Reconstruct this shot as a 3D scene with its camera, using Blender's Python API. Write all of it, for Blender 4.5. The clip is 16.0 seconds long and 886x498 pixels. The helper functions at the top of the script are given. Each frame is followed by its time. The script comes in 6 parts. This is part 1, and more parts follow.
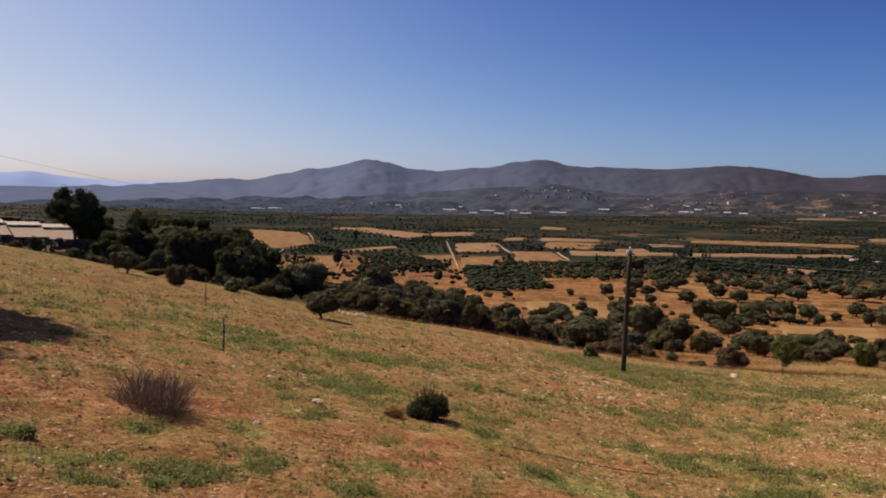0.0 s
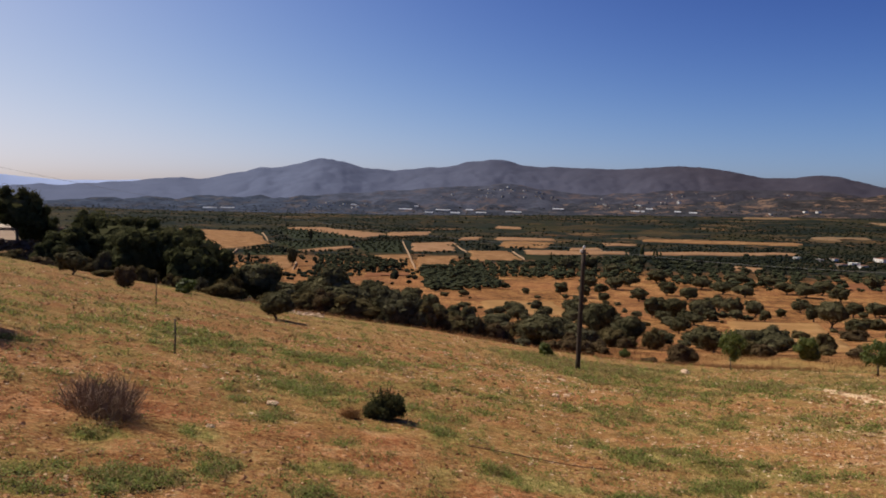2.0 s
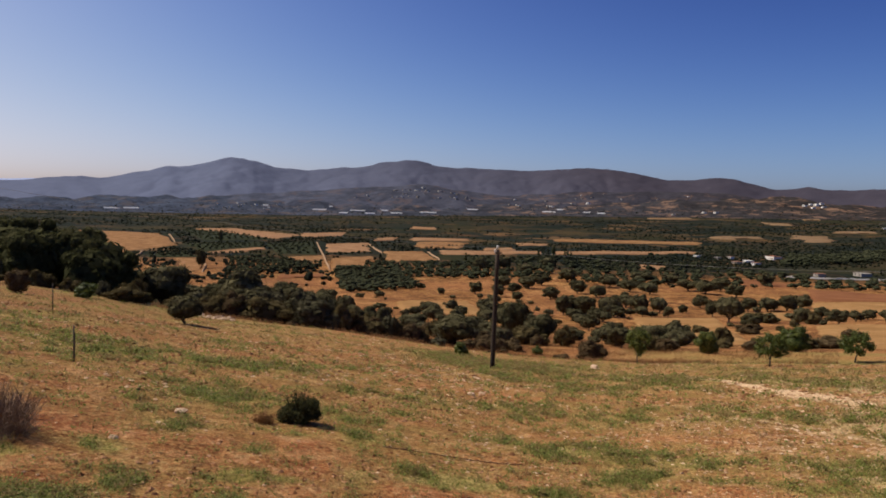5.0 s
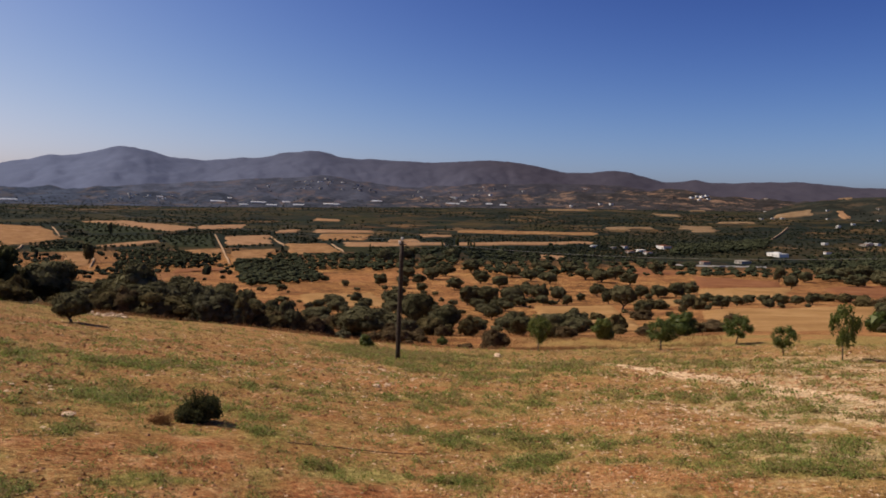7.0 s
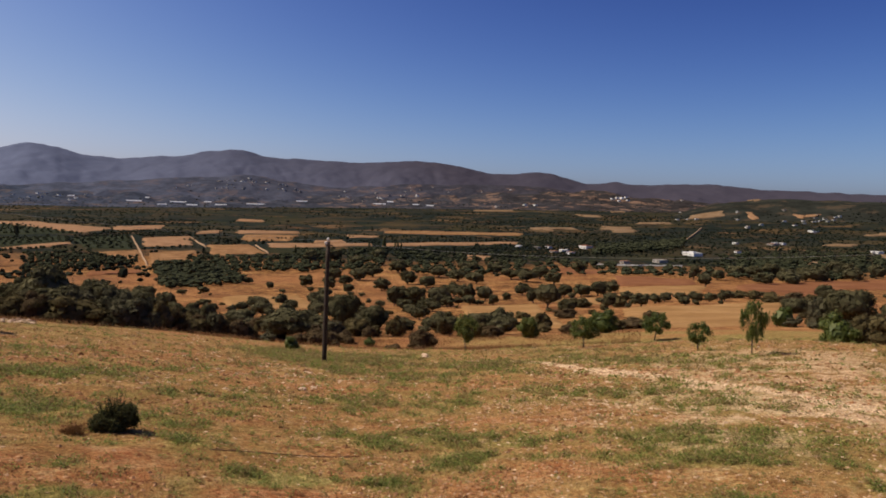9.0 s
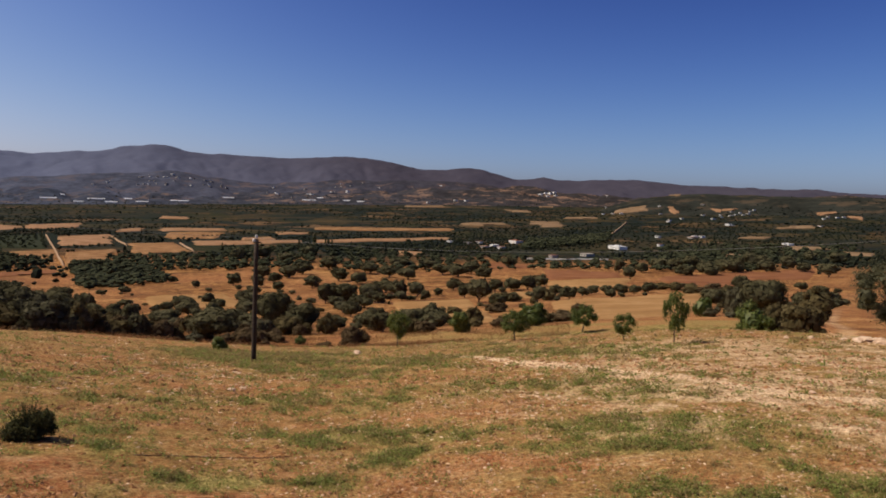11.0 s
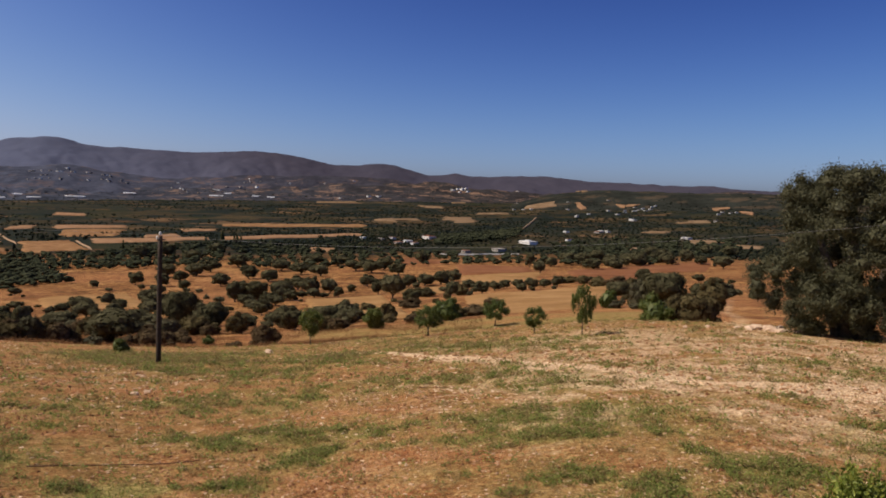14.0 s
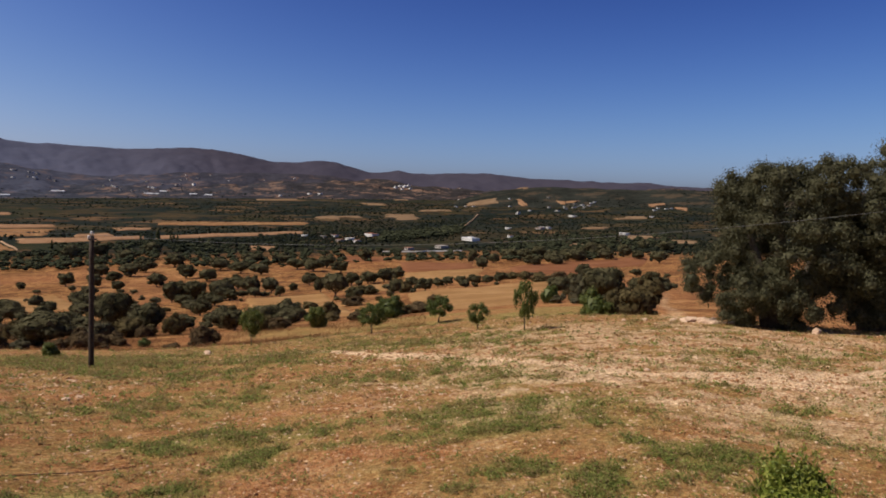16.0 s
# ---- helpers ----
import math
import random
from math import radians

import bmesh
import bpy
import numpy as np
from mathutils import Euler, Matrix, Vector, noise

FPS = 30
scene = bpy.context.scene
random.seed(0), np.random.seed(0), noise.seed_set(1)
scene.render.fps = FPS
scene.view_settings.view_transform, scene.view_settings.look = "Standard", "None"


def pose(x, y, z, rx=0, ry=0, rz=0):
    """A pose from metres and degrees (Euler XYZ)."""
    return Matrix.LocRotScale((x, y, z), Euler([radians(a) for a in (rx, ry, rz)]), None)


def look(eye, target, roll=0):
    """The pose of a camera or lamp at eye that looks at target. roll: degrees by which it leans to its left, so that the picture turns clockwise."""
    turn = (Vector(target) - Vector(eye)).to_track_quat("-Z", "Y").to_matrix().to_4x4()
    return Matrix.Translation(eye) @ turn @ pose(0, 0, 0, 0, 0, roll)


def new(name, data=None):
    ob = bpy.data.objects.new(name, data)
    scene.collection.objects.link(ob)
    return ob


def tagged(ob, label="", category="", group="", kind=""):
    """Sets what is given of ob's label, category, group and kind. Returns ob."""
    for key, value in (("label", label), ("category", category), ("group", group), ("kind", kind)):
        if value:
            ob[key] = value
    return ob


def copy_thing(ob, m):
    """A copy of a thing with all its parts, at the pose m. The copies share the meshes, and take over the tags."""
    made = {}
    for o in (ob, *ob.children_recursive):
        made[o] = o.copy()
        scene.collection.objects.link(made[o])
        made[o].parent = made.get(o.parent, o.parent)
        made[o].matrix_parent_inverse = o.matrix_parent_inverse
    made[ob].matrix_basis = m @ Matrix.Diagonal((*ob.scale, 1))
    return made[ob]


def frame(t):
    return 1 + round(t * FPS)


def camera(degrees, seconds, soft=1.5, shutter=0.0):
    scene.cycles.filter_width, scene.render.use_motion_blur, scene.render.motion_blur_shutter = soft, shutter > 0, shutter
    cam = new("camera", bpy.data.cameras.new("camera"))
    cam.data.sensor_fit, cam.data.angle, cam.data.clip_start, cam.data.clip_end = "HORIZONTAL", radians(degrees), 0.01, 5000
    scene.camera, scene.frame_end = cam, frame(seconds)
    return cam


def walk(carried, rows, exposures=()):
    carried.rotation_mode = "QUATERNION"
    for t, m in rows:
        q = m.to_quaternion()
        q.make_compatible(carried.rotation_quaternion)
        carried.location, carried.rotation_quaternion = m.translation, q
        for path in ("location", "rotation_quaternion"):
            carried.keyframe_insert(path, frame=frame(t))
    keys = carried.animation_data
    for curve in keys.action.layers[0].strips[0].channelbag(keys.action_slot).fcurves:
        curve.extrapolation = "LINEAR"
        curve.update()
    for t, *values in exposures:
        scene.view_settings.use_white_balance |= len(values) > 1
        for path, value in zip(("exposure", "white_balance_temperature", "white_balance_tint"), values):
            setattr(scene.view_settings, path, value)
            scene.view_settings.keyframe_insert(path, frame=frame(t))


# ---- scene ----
cam = camera(63.96, 16.0, soft=1.8)
ROWS = [  # seconds, turn about x, y and z in degrees
    (0, 86.25, -1.80, 0.12),
    (0.5, 86.15, -1.68, -0.82),
    (1, 86.19, -1.73, -1.68),
    (1.5, 86.28, -1.72, -2.46),
    (2, 86.32, -1.82, -3.43),
    (2.5, 86.39, -1.81, -4.73),
    (3, 86.44, -2.02, -6.14),
    (3.5, 86.50, -2.09, -7.48),
    (6, 86.41, -1.88, -13.64),
    (6.5, 86.18, -1.98, -16.20),
    (7, 86.16, -1.93, -17.99),
    (7.5, 86.41, -1.88, -19.57),
    (8, 86.50, -1.78, -21.15),
    (8.5, 86.48, -2.02, -22.56),
    (9, 86.41, -2.08, -23.88),
    (11.5, 86.21, -1.88, -30.66),
    (12, 86.17, -1.92, -31.78),
    (12.5, 86.22, -1.80, -33.08),
    (13, 86.22, -1.94, -34.41),
    (13.5, 86.20, -2.11, -35.46),
    (14, 86.15, -1.88, -36.45),
    (14.5, 86.20, -1.91, -37.51),
    (15, 86.19, -1.96, -38.64),
    (15.5, 86.12, -1.94, -39.81),
    (16, 86.06, -1.68, -41.08),
]
walk(cam, [(t, pose(0, 0, 1.65, rx, ry, rz)) for t, rx, ry, rz in ROWS], [(0.0, 0.0, 6500, 10), (3.5, -0.01, 6550, 11), (8.0, -0.03, 6700, 13), (12.5, -0.04, 6600, 13), (16.0, -0.06, 6400, 13)])

# ---- sky and sun ----
SUN_AZIMUTH, SUN_HEIGHT = -60.0, 50.0
world = bpy.data.worlds.new("sky")
scene.world = world
world.use_nodes = True
wn = world.node_tree.nodes
sky = wn.new("ShaderNodeTexSky")
sky.sky_type, sky.sun_disc = "NISHITA", False
sky.sun_elevation, sky.sun_rotation = radians(SUN_HEIGHT), radians(SUN_AZIMUTH)
sky.altitude, sky.air_density, sky.dust_density, sky.ozone_density = 0, 0.6, 1.5, 3.0
wn["Background"].inputs["Strength"].default_value = 0.1
wl = world.node_tree.links


def sky_math(operation, a, b):
    m = wn.new("ShaderNodeVectorMath")
    m.operation = operation
    for value, socket in ((a, m.inputs[0]), (b, m.inputs[1])):
        if isinstance(value, tuple):
            socket.default_value = value
        else:
            wl.new(value, socket)
    return m.outputs[0]


# a dry summer sky: deep blue away from the sun, evening out to a pale haze towards it
deep = wn.new("ShaderNodeGamma")
deep.inputs["Gamma"].default_value = 2.4
wl.new(sky.outputs["Color"], deep.inputs["Color"])
strong = sky_math("MULTIPLY", deep.outputs["Color"], (0.346, 0.278, 0.310))
HAZE = (9.6, 9.3, 9.4)
wl.new(sky_math("DIVIDE", sky_math("MULTIPLY", strong, HAZE), sky_math("ADD", strong, HAZE)), wn["Background"].inputs["Color"])
sun = new("sun", bpy.data.lights.new("sun", "SUN"))
sun.data.energy, sun.data.angle, sun.data.color = 5.0, radians(0.5), (1.0, 0.91, 0.77)
sa, sh = radians(SUN_AZIMUTH), radians(SUN_HEIGHT)
sun.matrix_world = look((math.sin(sa) * 60, math.cos(sa) * 60, math.tan(sh) * 60), (0, 0, 0))

# ---- the lie of the land: azimuth in degrees clockwise from +y, distance from the viewpoint ----
EYE = 1.65
TABLE = np.arange(-180.0, 181.0, 1.0)


def around(azimuths, values, blur=3):
    """A smooth function of azimuth through some control values."""
    v = np.interp(TABLE, azimuths, values)
    k = np.exp(-0.5 * (np.arange(-9, 10) / blur) ** 2)
    return np.convolve(np.pad(v, 9, mode="wrap"), k / k.sum(), mode="valid")


BRINK_AZ = (-180, -90, -50, -32, -25, -17, -8, 1, 10, 15, 19, 24, 28, 33, 37, 42, 47, 51, 56, 60, 68, 75, 110, 180)
BRINK = around(BRINK_AZ, (60, 60, 62, 60, 58, 55, 52, 50, 50, 50, 50, 49, 48, 47, 46, 45, 43, 41, 39, 37, 36, 36, 45, 60))
DIP = around(BRINK_AZ, (.10, .05, -.03, -.066, -.094, -.123, -.157, -.177, -.198, -.206, -.208, -.207, -.202, -.193, -.184, -.174,
                        -.162, -.155, -.149, -.146, -.147, -.141, -.05, .10), 1.5)
SLOPE_AZ = (-180, -60, -40, -25, -15, 0, 15, 30, 45, 60, 75, 120, 180)
RINGS = (130, 300, 480, 1000, 2000, 3000)
PROFILE = [
    around(SLOPE_AZ, (.05, -.05, -.075, -.10, -.13, -.160, -.178, -.172, -.145, -.122, -.12, -.05, .05)),
    around(SLOPE_AZ, (.0, -.10, -.10, -.115, -.125, -.13, -.135, -.13, -.112, -.095, -.09, -.08, .0)),
    around(SLOPE_AZ, (.0, -.10, -.10, -.1034, -.1034, -.1034, -.1034, -.10, -.09, -.078, -.07, -.06, .0)),
    around(SLOPE_AZ, (.0, -.0517, -.0517, -.0517, -.0517, -.0517, -.0517, -.051, -.048, -.040, -.03, -.02, .0)),
    around(SLOPE_AZ, (.0, -.0265, -.0265, -.0265, -.0265, -.0255, -.020, -.013, -.008, 0, .005, .0, .0)),
    around(SLOPE_AZ, (.0, -.018, -.018, -.018, -.018, -.0145, -.006, .002, .006, .020, .020, .0, .0)),
]


def land(x, y):
    """Height of the land at x, y (arrays or numbers), without its small unevenness."""
    x, y = np.asarray(x, float), np.asarray(y, float)
    d = np.maximum(np.hypot(x, y), 0.01)
    az = np.degrees(np.arctan2(x, y))
    brink, dip = np.interp(az, TABLE, BRINK), np.interp(az, TABLE, DIP)
    slope = dip + EYE / brink
    near = slope * d
    u = np.log(np.maximum(d, brink) / brink)
    knots = [np.zeros_like(d)] + [np.log(r / brink) for r in RINGS]
    levels = [dip] + [np.interp(az, TABLE, p) for p in PROFILE]
    tau = levels[-1].copy() if levels[-1].ndim else levels[-1]
    for i in range(len(RINGS)):
        f = np.clip((u - knots[i]) / (knots[i + 1] - knots[i]), 0, 1)
        tau = np.where((u >= knots[i]) & (u <= knots[i + 1]), levels[i] + (levels[i + 1] - levels[i]) * f, tau)
    tau = tau - 0.016 * np.exp(-((u - 0.22) / 0.14) ** 2) * (u > 0)
    return np.where(d <= brink, near, EYE + tau * d)


FOOT_AZ = (-180, -45, -30, -20, -10, 0, 10, 20, 27, 33, 37, 41, 46, 52, 58, 66, 80, 180)
FOOT = around(FOOT_AZ, (-.02, -.02, -.014, -.005, .003, .006, .006, .011, .018, .026, .023, .017, .013, .019, .022, .023, .02, -.02), 1.6)


def foothill(x, y):
    """Height of the low hills at the far side of the plain."""
    x, y = np.asarray(x, float), np.asarray(y, float)
    d, az = np.hypot(x, y), np.degrees(np.arctan2(x, y))
    crest = EYE + np.interp(az, TABLE, FOOT) * 3300
    base = land(x, y) - 6
    f = np.clip((d - 2450) / 850, 0, 1)
    return base + (crest - base) * f * f * (3 - 2 * f) - np.clip(d - 3400, 0, None) * 0.1


# ---- small helpers ----
def vnoise(x, y, size, seed=0):
    """Smooth noise from 0 to 1 over the plan, with features of that size."""
    x, y = np.asarray(x, float) / size + 137.0 * seed + 4000, np.asarray(y, float) / size + 71.0 * seed + 4000
    i, j = np.floor(x), np.floor(y)
    u, v = x - i, y - j
    u, v = u * u * (3 - 2 * u), v * v * (3 - 2 * v)

    def h(a, b):
        s = np.sin(a * 12.9898 + b * 78.233 + seed * 3.7) * 43758.5453
        return s - np.floor(s)
    return (h(i, j) * (1 - u) + h(i + 1, j) * u) * (1 - v) + (h(i, j + 1) * (1 - u) + h(i + 1, j + 1) * u) * v


def fnoise(x, y, size, seed=0, octaves=4):
    total, amount, norm = 0, 1.0, 0
    for o in range(octaves):
        total = total + amount * vnoise(x, y, size / 2 ** o, seed + o * 5)
        norm += amount
        amount *= 0.5
    return total / norm


def mesh_of(name, verts, faces, material, smooth=False):
    me = bpy.data.meshes.new(name)
    me.from_pydata(verts.tolist() if hasattr(verts, "tolist") else verts, [], faces.tolist() if hasattr(faces, "tolist") else faces)
    me.materials.append(material)
    if smooth:
        me.shade_smooth()
    return me


def part(name, me, parent, label="", at=None):
    """Links a mesh as one part under a thing."""
    ob = new(name, me)
    ob.parent = parent
    if at is not None:
        ob.matrix_basis = at
    if label:
        ob["label"] = label
    return ob


def thing(name, label, category, group="", kind="", m=None):
    ob = tagged(new(name), label, category, group, kind)
    if m is not None:
        ob.matrix_basis = m
    return ob


def merge(pieces):
    """Joins (verts, faces) lists into one."""
    vs, fs, n = [], [], 0
    for v, f in pieces:
        vs.extend([tuple(p) for p in v])
        fs.extend([tuple(int(i) + n for i in q) for q in f])
        n += len(v)
    return vs, fs


def box(x0, x1, y0, y1, z0, z1):
    v = [(x, y, z) for z in (z0, z1) for y in (y0, y1) for x in (x0, x1)]
    return v, [(0, 2, 3, 1), (4, 5, 7, 6), (0, 1, 5, 4), (2, 6, 7, 3), (0, 4, 6, 2), (1, 3, 7, 5)]


def tube(points, radii, sides=7):
    """A tapered tube along points."""
    vs, fs = [], []
    pts = [Vector(p) for p in points]
    for k, p in enumerate(pts):
        way = (pts[min(k + 1, len(pts) - 1)] - pts[max(k - 1, 0)]).normalized()
        side = way.cross(Vector((0.3, 0.9, 0.2))).normalized()
        up = way.cross(side)
        for i in range(sides):
            a = 2 * math.pi * i / sides
            vs.append(p + (side * math.cos(a) + up * math.sin(a)) * radii[k])
        if k:
            b = (k - 1) * sides
            fs.extend([(b + i, b + (i + 1) % sides, b + sides + (i + 1) % sides, b + sides + i) for i in range(sides)])
    fs.append(tuple(reversed(range(sides))))
    fs.append(tuple(range(len(vs) - sides, len(vs))))
    return [tuple(v) for v in vs], fs


PHI = (1 + 5 ** 0.5) / 2
ICO_V = np.array([(-1, PHI, 0), (1, PHI, 0), (-1, -PHI, 0), (1, -PHI, 0), (0, -1, PHI), (0, 1, PHI), (0, -1, -PHI), (0, 1, -PHI),
                  (PHI, 0, -1), (PHI, 0, 1), (-PHI, 0, -1), (-PHI, 0, 1)], float) / math.hypot(1, PHI)
hull = bmesh.new()
for q in ICO_V:
    hull.verts.new(q)
ICO_F = np.array([[v.index for v in f.verts] for f in (bmesh.ops.convex_hull(hull, input=hull.verts[:]), hull.verts.index_update(), hull.faces)[2]])
hull.free()


def turns(rng, n):
    """n random rotation matrices."""
    q = rng.normal(size=(n, 4))
    q /= np.linalg.norm(q, axis=1)[:, None]
    w, x, y, z = q.T
    return np.stack([np.stack([1 - 2 * (y * y + z * z), 2 * (x * y - z * w), 2 * (x * z + y * w)], 1),
                     np.stack([2 * (x * y + z * w), 1 - 2 * (x * x + z * z), 2 * (y * z - x * w)], 1),
                     np.stack([2 * (x * z - y * w), 2 * (y * z + x * w), 1 - 2 * (x * x + y * y)], 1)], 1)


def leaf_cards(rng, points, length, width, rise=None, facing=None):
    """Pointed leaves, bent a little along the middle, one at each point; rise: how steeply they stand where they spread over the ground; facing: the way they look."""
    n = len(points)
    shape = np.array([(0, 0, 0), (-0.5, 0.45, 0.12), (0, 1, -0.1), (0.5, 0.45, 0.12)])
    size = rng.uniform(0.65, 1.3, n)[:, None, None]
    v = shape[None] * np.array([width, length, width])[None, None] * size
    if facing is not None:
        out = facing + rng.normal(0, 0.42, (n, 3))
        out /= np.linalg.norm(out, axis=1)[:, None]
        tip = np.cross(out, rng.normal(size=(n, 3)))
        tip /= np.linalg.norm(tip, axis=1)[:, None]
        v = np.einsum("nij,nki->nkj", np.stack([np.cross(tip, out), tip, out], 1), v) + points[:, None]
    elif rise is None:
        v = np.einsum("nij,nkj->nki", turns(rng, n), v) + points[:, None]
    else:
        a, t = rng.uniform(0, 2 * np.pi, (n, 1)), rng.uniform(0, rise, (n, 1))
        y, z = v[:, :, 1] * np.cos(t) - v[:, :, 2] * np.sin(t), v[:, :, 1] * np.sin(t) + v[:, :, 2] * np.cos(t)
        v = np.stack([v[:, :, 0] * np.cos(a) - y * np.sin(a), v[:, :, 0] * np.sin(a) + y * np.cos(a), z], -1) + points[:, None]
    b = np.arange(n)[:, None] * 4
    return v.reshape(-1, 3), np.concatenate([b + [0, 1, 2], b + [0, 2, 3]], 0)


def blobs(rng, centres, radii, rough=0.25):
    """Lumpy small bodies: twigs and leaves too dense to see through."""
    n = len(centres)
    v = ICO_V[None] * (1 + rng.uniform(-rough, rough, (n, 12, 1)))
    v = np.einsum("nij,nkj->nki", turns(rng, n), v)
    v = v * np.asarray(radii)[:, None, None] if np.ndim(radii) == 1 else v * radii[:, None, :]
    v = v + centres[:, None]
    f = ICO_F[None] + (np.arange(n) * 12)[:, None, None]
    return v.reshape(-1, 3), f.reshape(-1, 3)


def chips(rng, centres, radii, rough=0.3):
    """Angular crumbs of eight faces."""
    n = len(centres)
    v = np.array([(1, 0, 0), (-1, 0, 0), (0, 1, 0), (0, -1, 0), (0, 0, 1), (0, 0, -1)], float)[None] * (1 + rng.uniform(-rough, rough, (n, 6, 1)))
    a = rng.uniform(0, 2 * np.pi, n)
    v = np.stack([v[:, :, 0] * np.cos(a)[:, None] - v[:, :, 1] * np.sin(a)[:, None], v[:, :, 0] * np.sin(a)[:, None] + v[:, :, 1] * np.cos(a)[:, None], v[:, :, 2]], -1)
    v = v * radii[:, None, :] + centres[:, None] + rng.normal(0, 0.15, (n, 6, 3)) * radii[:, None, :]
    f = np.array([(0, 2, 4), (2, 1, 4), (1, 3, 4), (3, 0, 4), (2, 0, 5), (1, 2, 5), (3, 1, 5), (0, 3, 5)])
    return v.reshape(-1, 3), (f[None] + (np.arange(n) * 6)[:, None, None]).reshape(-1, 3)


def clumped_crown(rng, radii, centre, clumps, leaves, clump_size, length, width, flat=1.0, shell=0.55, core=0.72, dense=False):
    """A crown of leafy clumps with an uneven outline and gaps."""
    u = rng.normal(size=(clumps, 3))
    u /= np.linalg.norm(u, axis=1)[:, None]
    r = rng.uniform(shell, 1.0, clumps) ** 0.6
    radii = np.array(radii)
    size = rng.uniform(0.7, 1.25, clumps) * clump_size
    c = np.array(centre) + u * r[:, None] * (radii - clump_size * 0.8)
    inner = r < np.quantile(r, 0.7)
    bulk = np.stack([size, size, size * flat], 1) * core
    cv, cf = lumps(rng, c, bulk, 0, 0.38) if dense else blobs(rng, c[inner], bulk[inner], 0.3)
    k = rng.integers(0, clumps, clumps * leaves)
    w = rng.normal(size=(len(k), 3))
    w /= np.linalg.norm(w, axis=1)[:, None]
    p = c[k] + w * (size[k] * (rng.normal(0.80, 0.22, len(k)) if dense else rng.uniform(0.6, 1.1, len(k))))[:, None] * np.array([1, 1, flat])
    lv, lf = leaf_cards(rng, p, length, width, facing=w)
    return np.concatenate([cv, lv]), np.concatenate([cf, lf + len(cv)])


BALLS = []
for level in (2, 3):
    ball = bmesh.new()
    bmesh.ops.create_icosphere(ball, subdivisions=level, radius=1.0)
    BALLS.append(np.array([[v.co[:] for v in f.verts] for f in ball.faces]))
    ball.free()
FINE_CROWNS = [True]


def lumps(rng, centres, radii, level=0, rough=0.16):
    """Bodies of foliage too dense to see through, each a shell of loose small leaves."""
    tri = BALLS[level]
    n, mid = len(centres), BALLS[level].mean(1, keepdims=True)
    v = (mid + (tri - mid) * 1.35)[None] * (1 + rng.uniform(-rough, rough, (n, len(tri), 1, 1))) + rng.normal(0, 0.10 / (1 + level), (n, len(tri), 3, 3))
    v = v * np.asarray(radii)[:, None, None, :] + np.asarray(centres)[:, None, None]
    return v.reshape(-1, 3), np.arange(n * len(tri) * 3).reshape(-1, 3)


def lumpy_crown(rng, radii, centre, count, size, leaves, length, width, flat=0.9, low=-0.8):
    """A rounded crown: boughs heaped round a body, thickly covered with small leaves."""
    radii, centre = np.array(radii), np.array(centre)
    if not FINE_CROWNS[0]:
        leaves, length, width = leaves * 3 // 10, length * 1.55, width * 1.65
    u = rng.normal(size=(count * 4, 3))
    u /= np.linalg.norm(u, axis=1)[:, None]
    u = u[u[:, 2] > low][:count]
    r = size * rng.uniform(0.6, 1.25, len(u))
    c = centre + u * (radii - r[:, None] * 0.85) * rng.uniform(0.75, 1.08, (len(u), 1))
    bough, body = lumps(rng, c, np.stack([r, r, r * flat], 1) * 0.72), lumps(rng, centre[None], radii[None] * 0.62, int(FINE_CROWNS[0]))
    cv, cf = np.concatenate([bough[0], body[0]]), np.concatenate([bough[1], body[1] + len(bough[0])])
    k = rng.choice(len(u), leaves, p=r ** 2 / (r ** 2).sum())
    w = rng.normal(size=(leaves, 3))
    w /= np.linalg.norm(w, axis=1)[:, None]
    lv, lf = leaf_cards(rng, c[k] + w * (r[k] * rng.uniform(0.68, 1.12, leaves))[:, None] * np.array([1, 1, flat]), length, width, facing=w)
    return np.concatenate([cv, lv]), np.concatenate([cf, lf + len(cv)])


# ---- materials ----
def material(name, rough=0.9, gloss=0.25):
    m = bpy.data.materials.new(name)
    m.use_nodes = True
    n = m.node_tree.nodes
    n["Principled BSDF"].inputs["Roughness"].default_value = rough
    n["Principled BSDF"].inputs["Specular IOR Level"].default_value = gloss
    return m, n, m.node_tree.links, n["Principled BSDF"]


def ramp(n, stops):
    r = n.new("ShaderNodeValToRGB")
    e = r.color_ramp.elements
    while len(e) < len(stops):
        e.new(0.5)
    for el, (p, c) in zip(e, stops):
        el.position, el.color = p, (*c, 1)
    return r


def noise_tex(n, l, vector, scale, detail=6.0, rough=0.6):
    t = n.new("ShaderNodeTexNoise")
    t.inputs["Scale"].default_value, t.inputs["Detail"].default_value, t.inputs["Roughness"].default_value = scale, detail, rough
    l.new(vector, t.inputs["Vector"])
    return t.outputs["Fac"]


def mixed(n, l, fac, a, b, kind="MIX"):
    m = n.new("ShaderNodeMix")
    m.data_type, m.blend_type = "RGBA", kind
    for value, socket in ((fac, m.inputs[0]), (a, m.inputs[6]), (b, m.inputs[7])):
        if isinstance(value, (int, float)):
            socket.default_value = value
        elif isinstance(value, tuple):
            socket.default_value = (*value, 1)
        else:
            l.new(value, socket)
    return m.outputs[2]


def sums(n, l, op, a, b, clamp=False):
    m = n.new("ShaderNodeMath")
    m.operation, m.use_clamp = op, clamp
    for value, socket in ((a, m.inputs[0]), (b, m.inputs[1])):
        if isinstance(value, (int, float)):
            socket.default_value = value
        else:
            l.new(value, socket)
    return m.outputs[0]


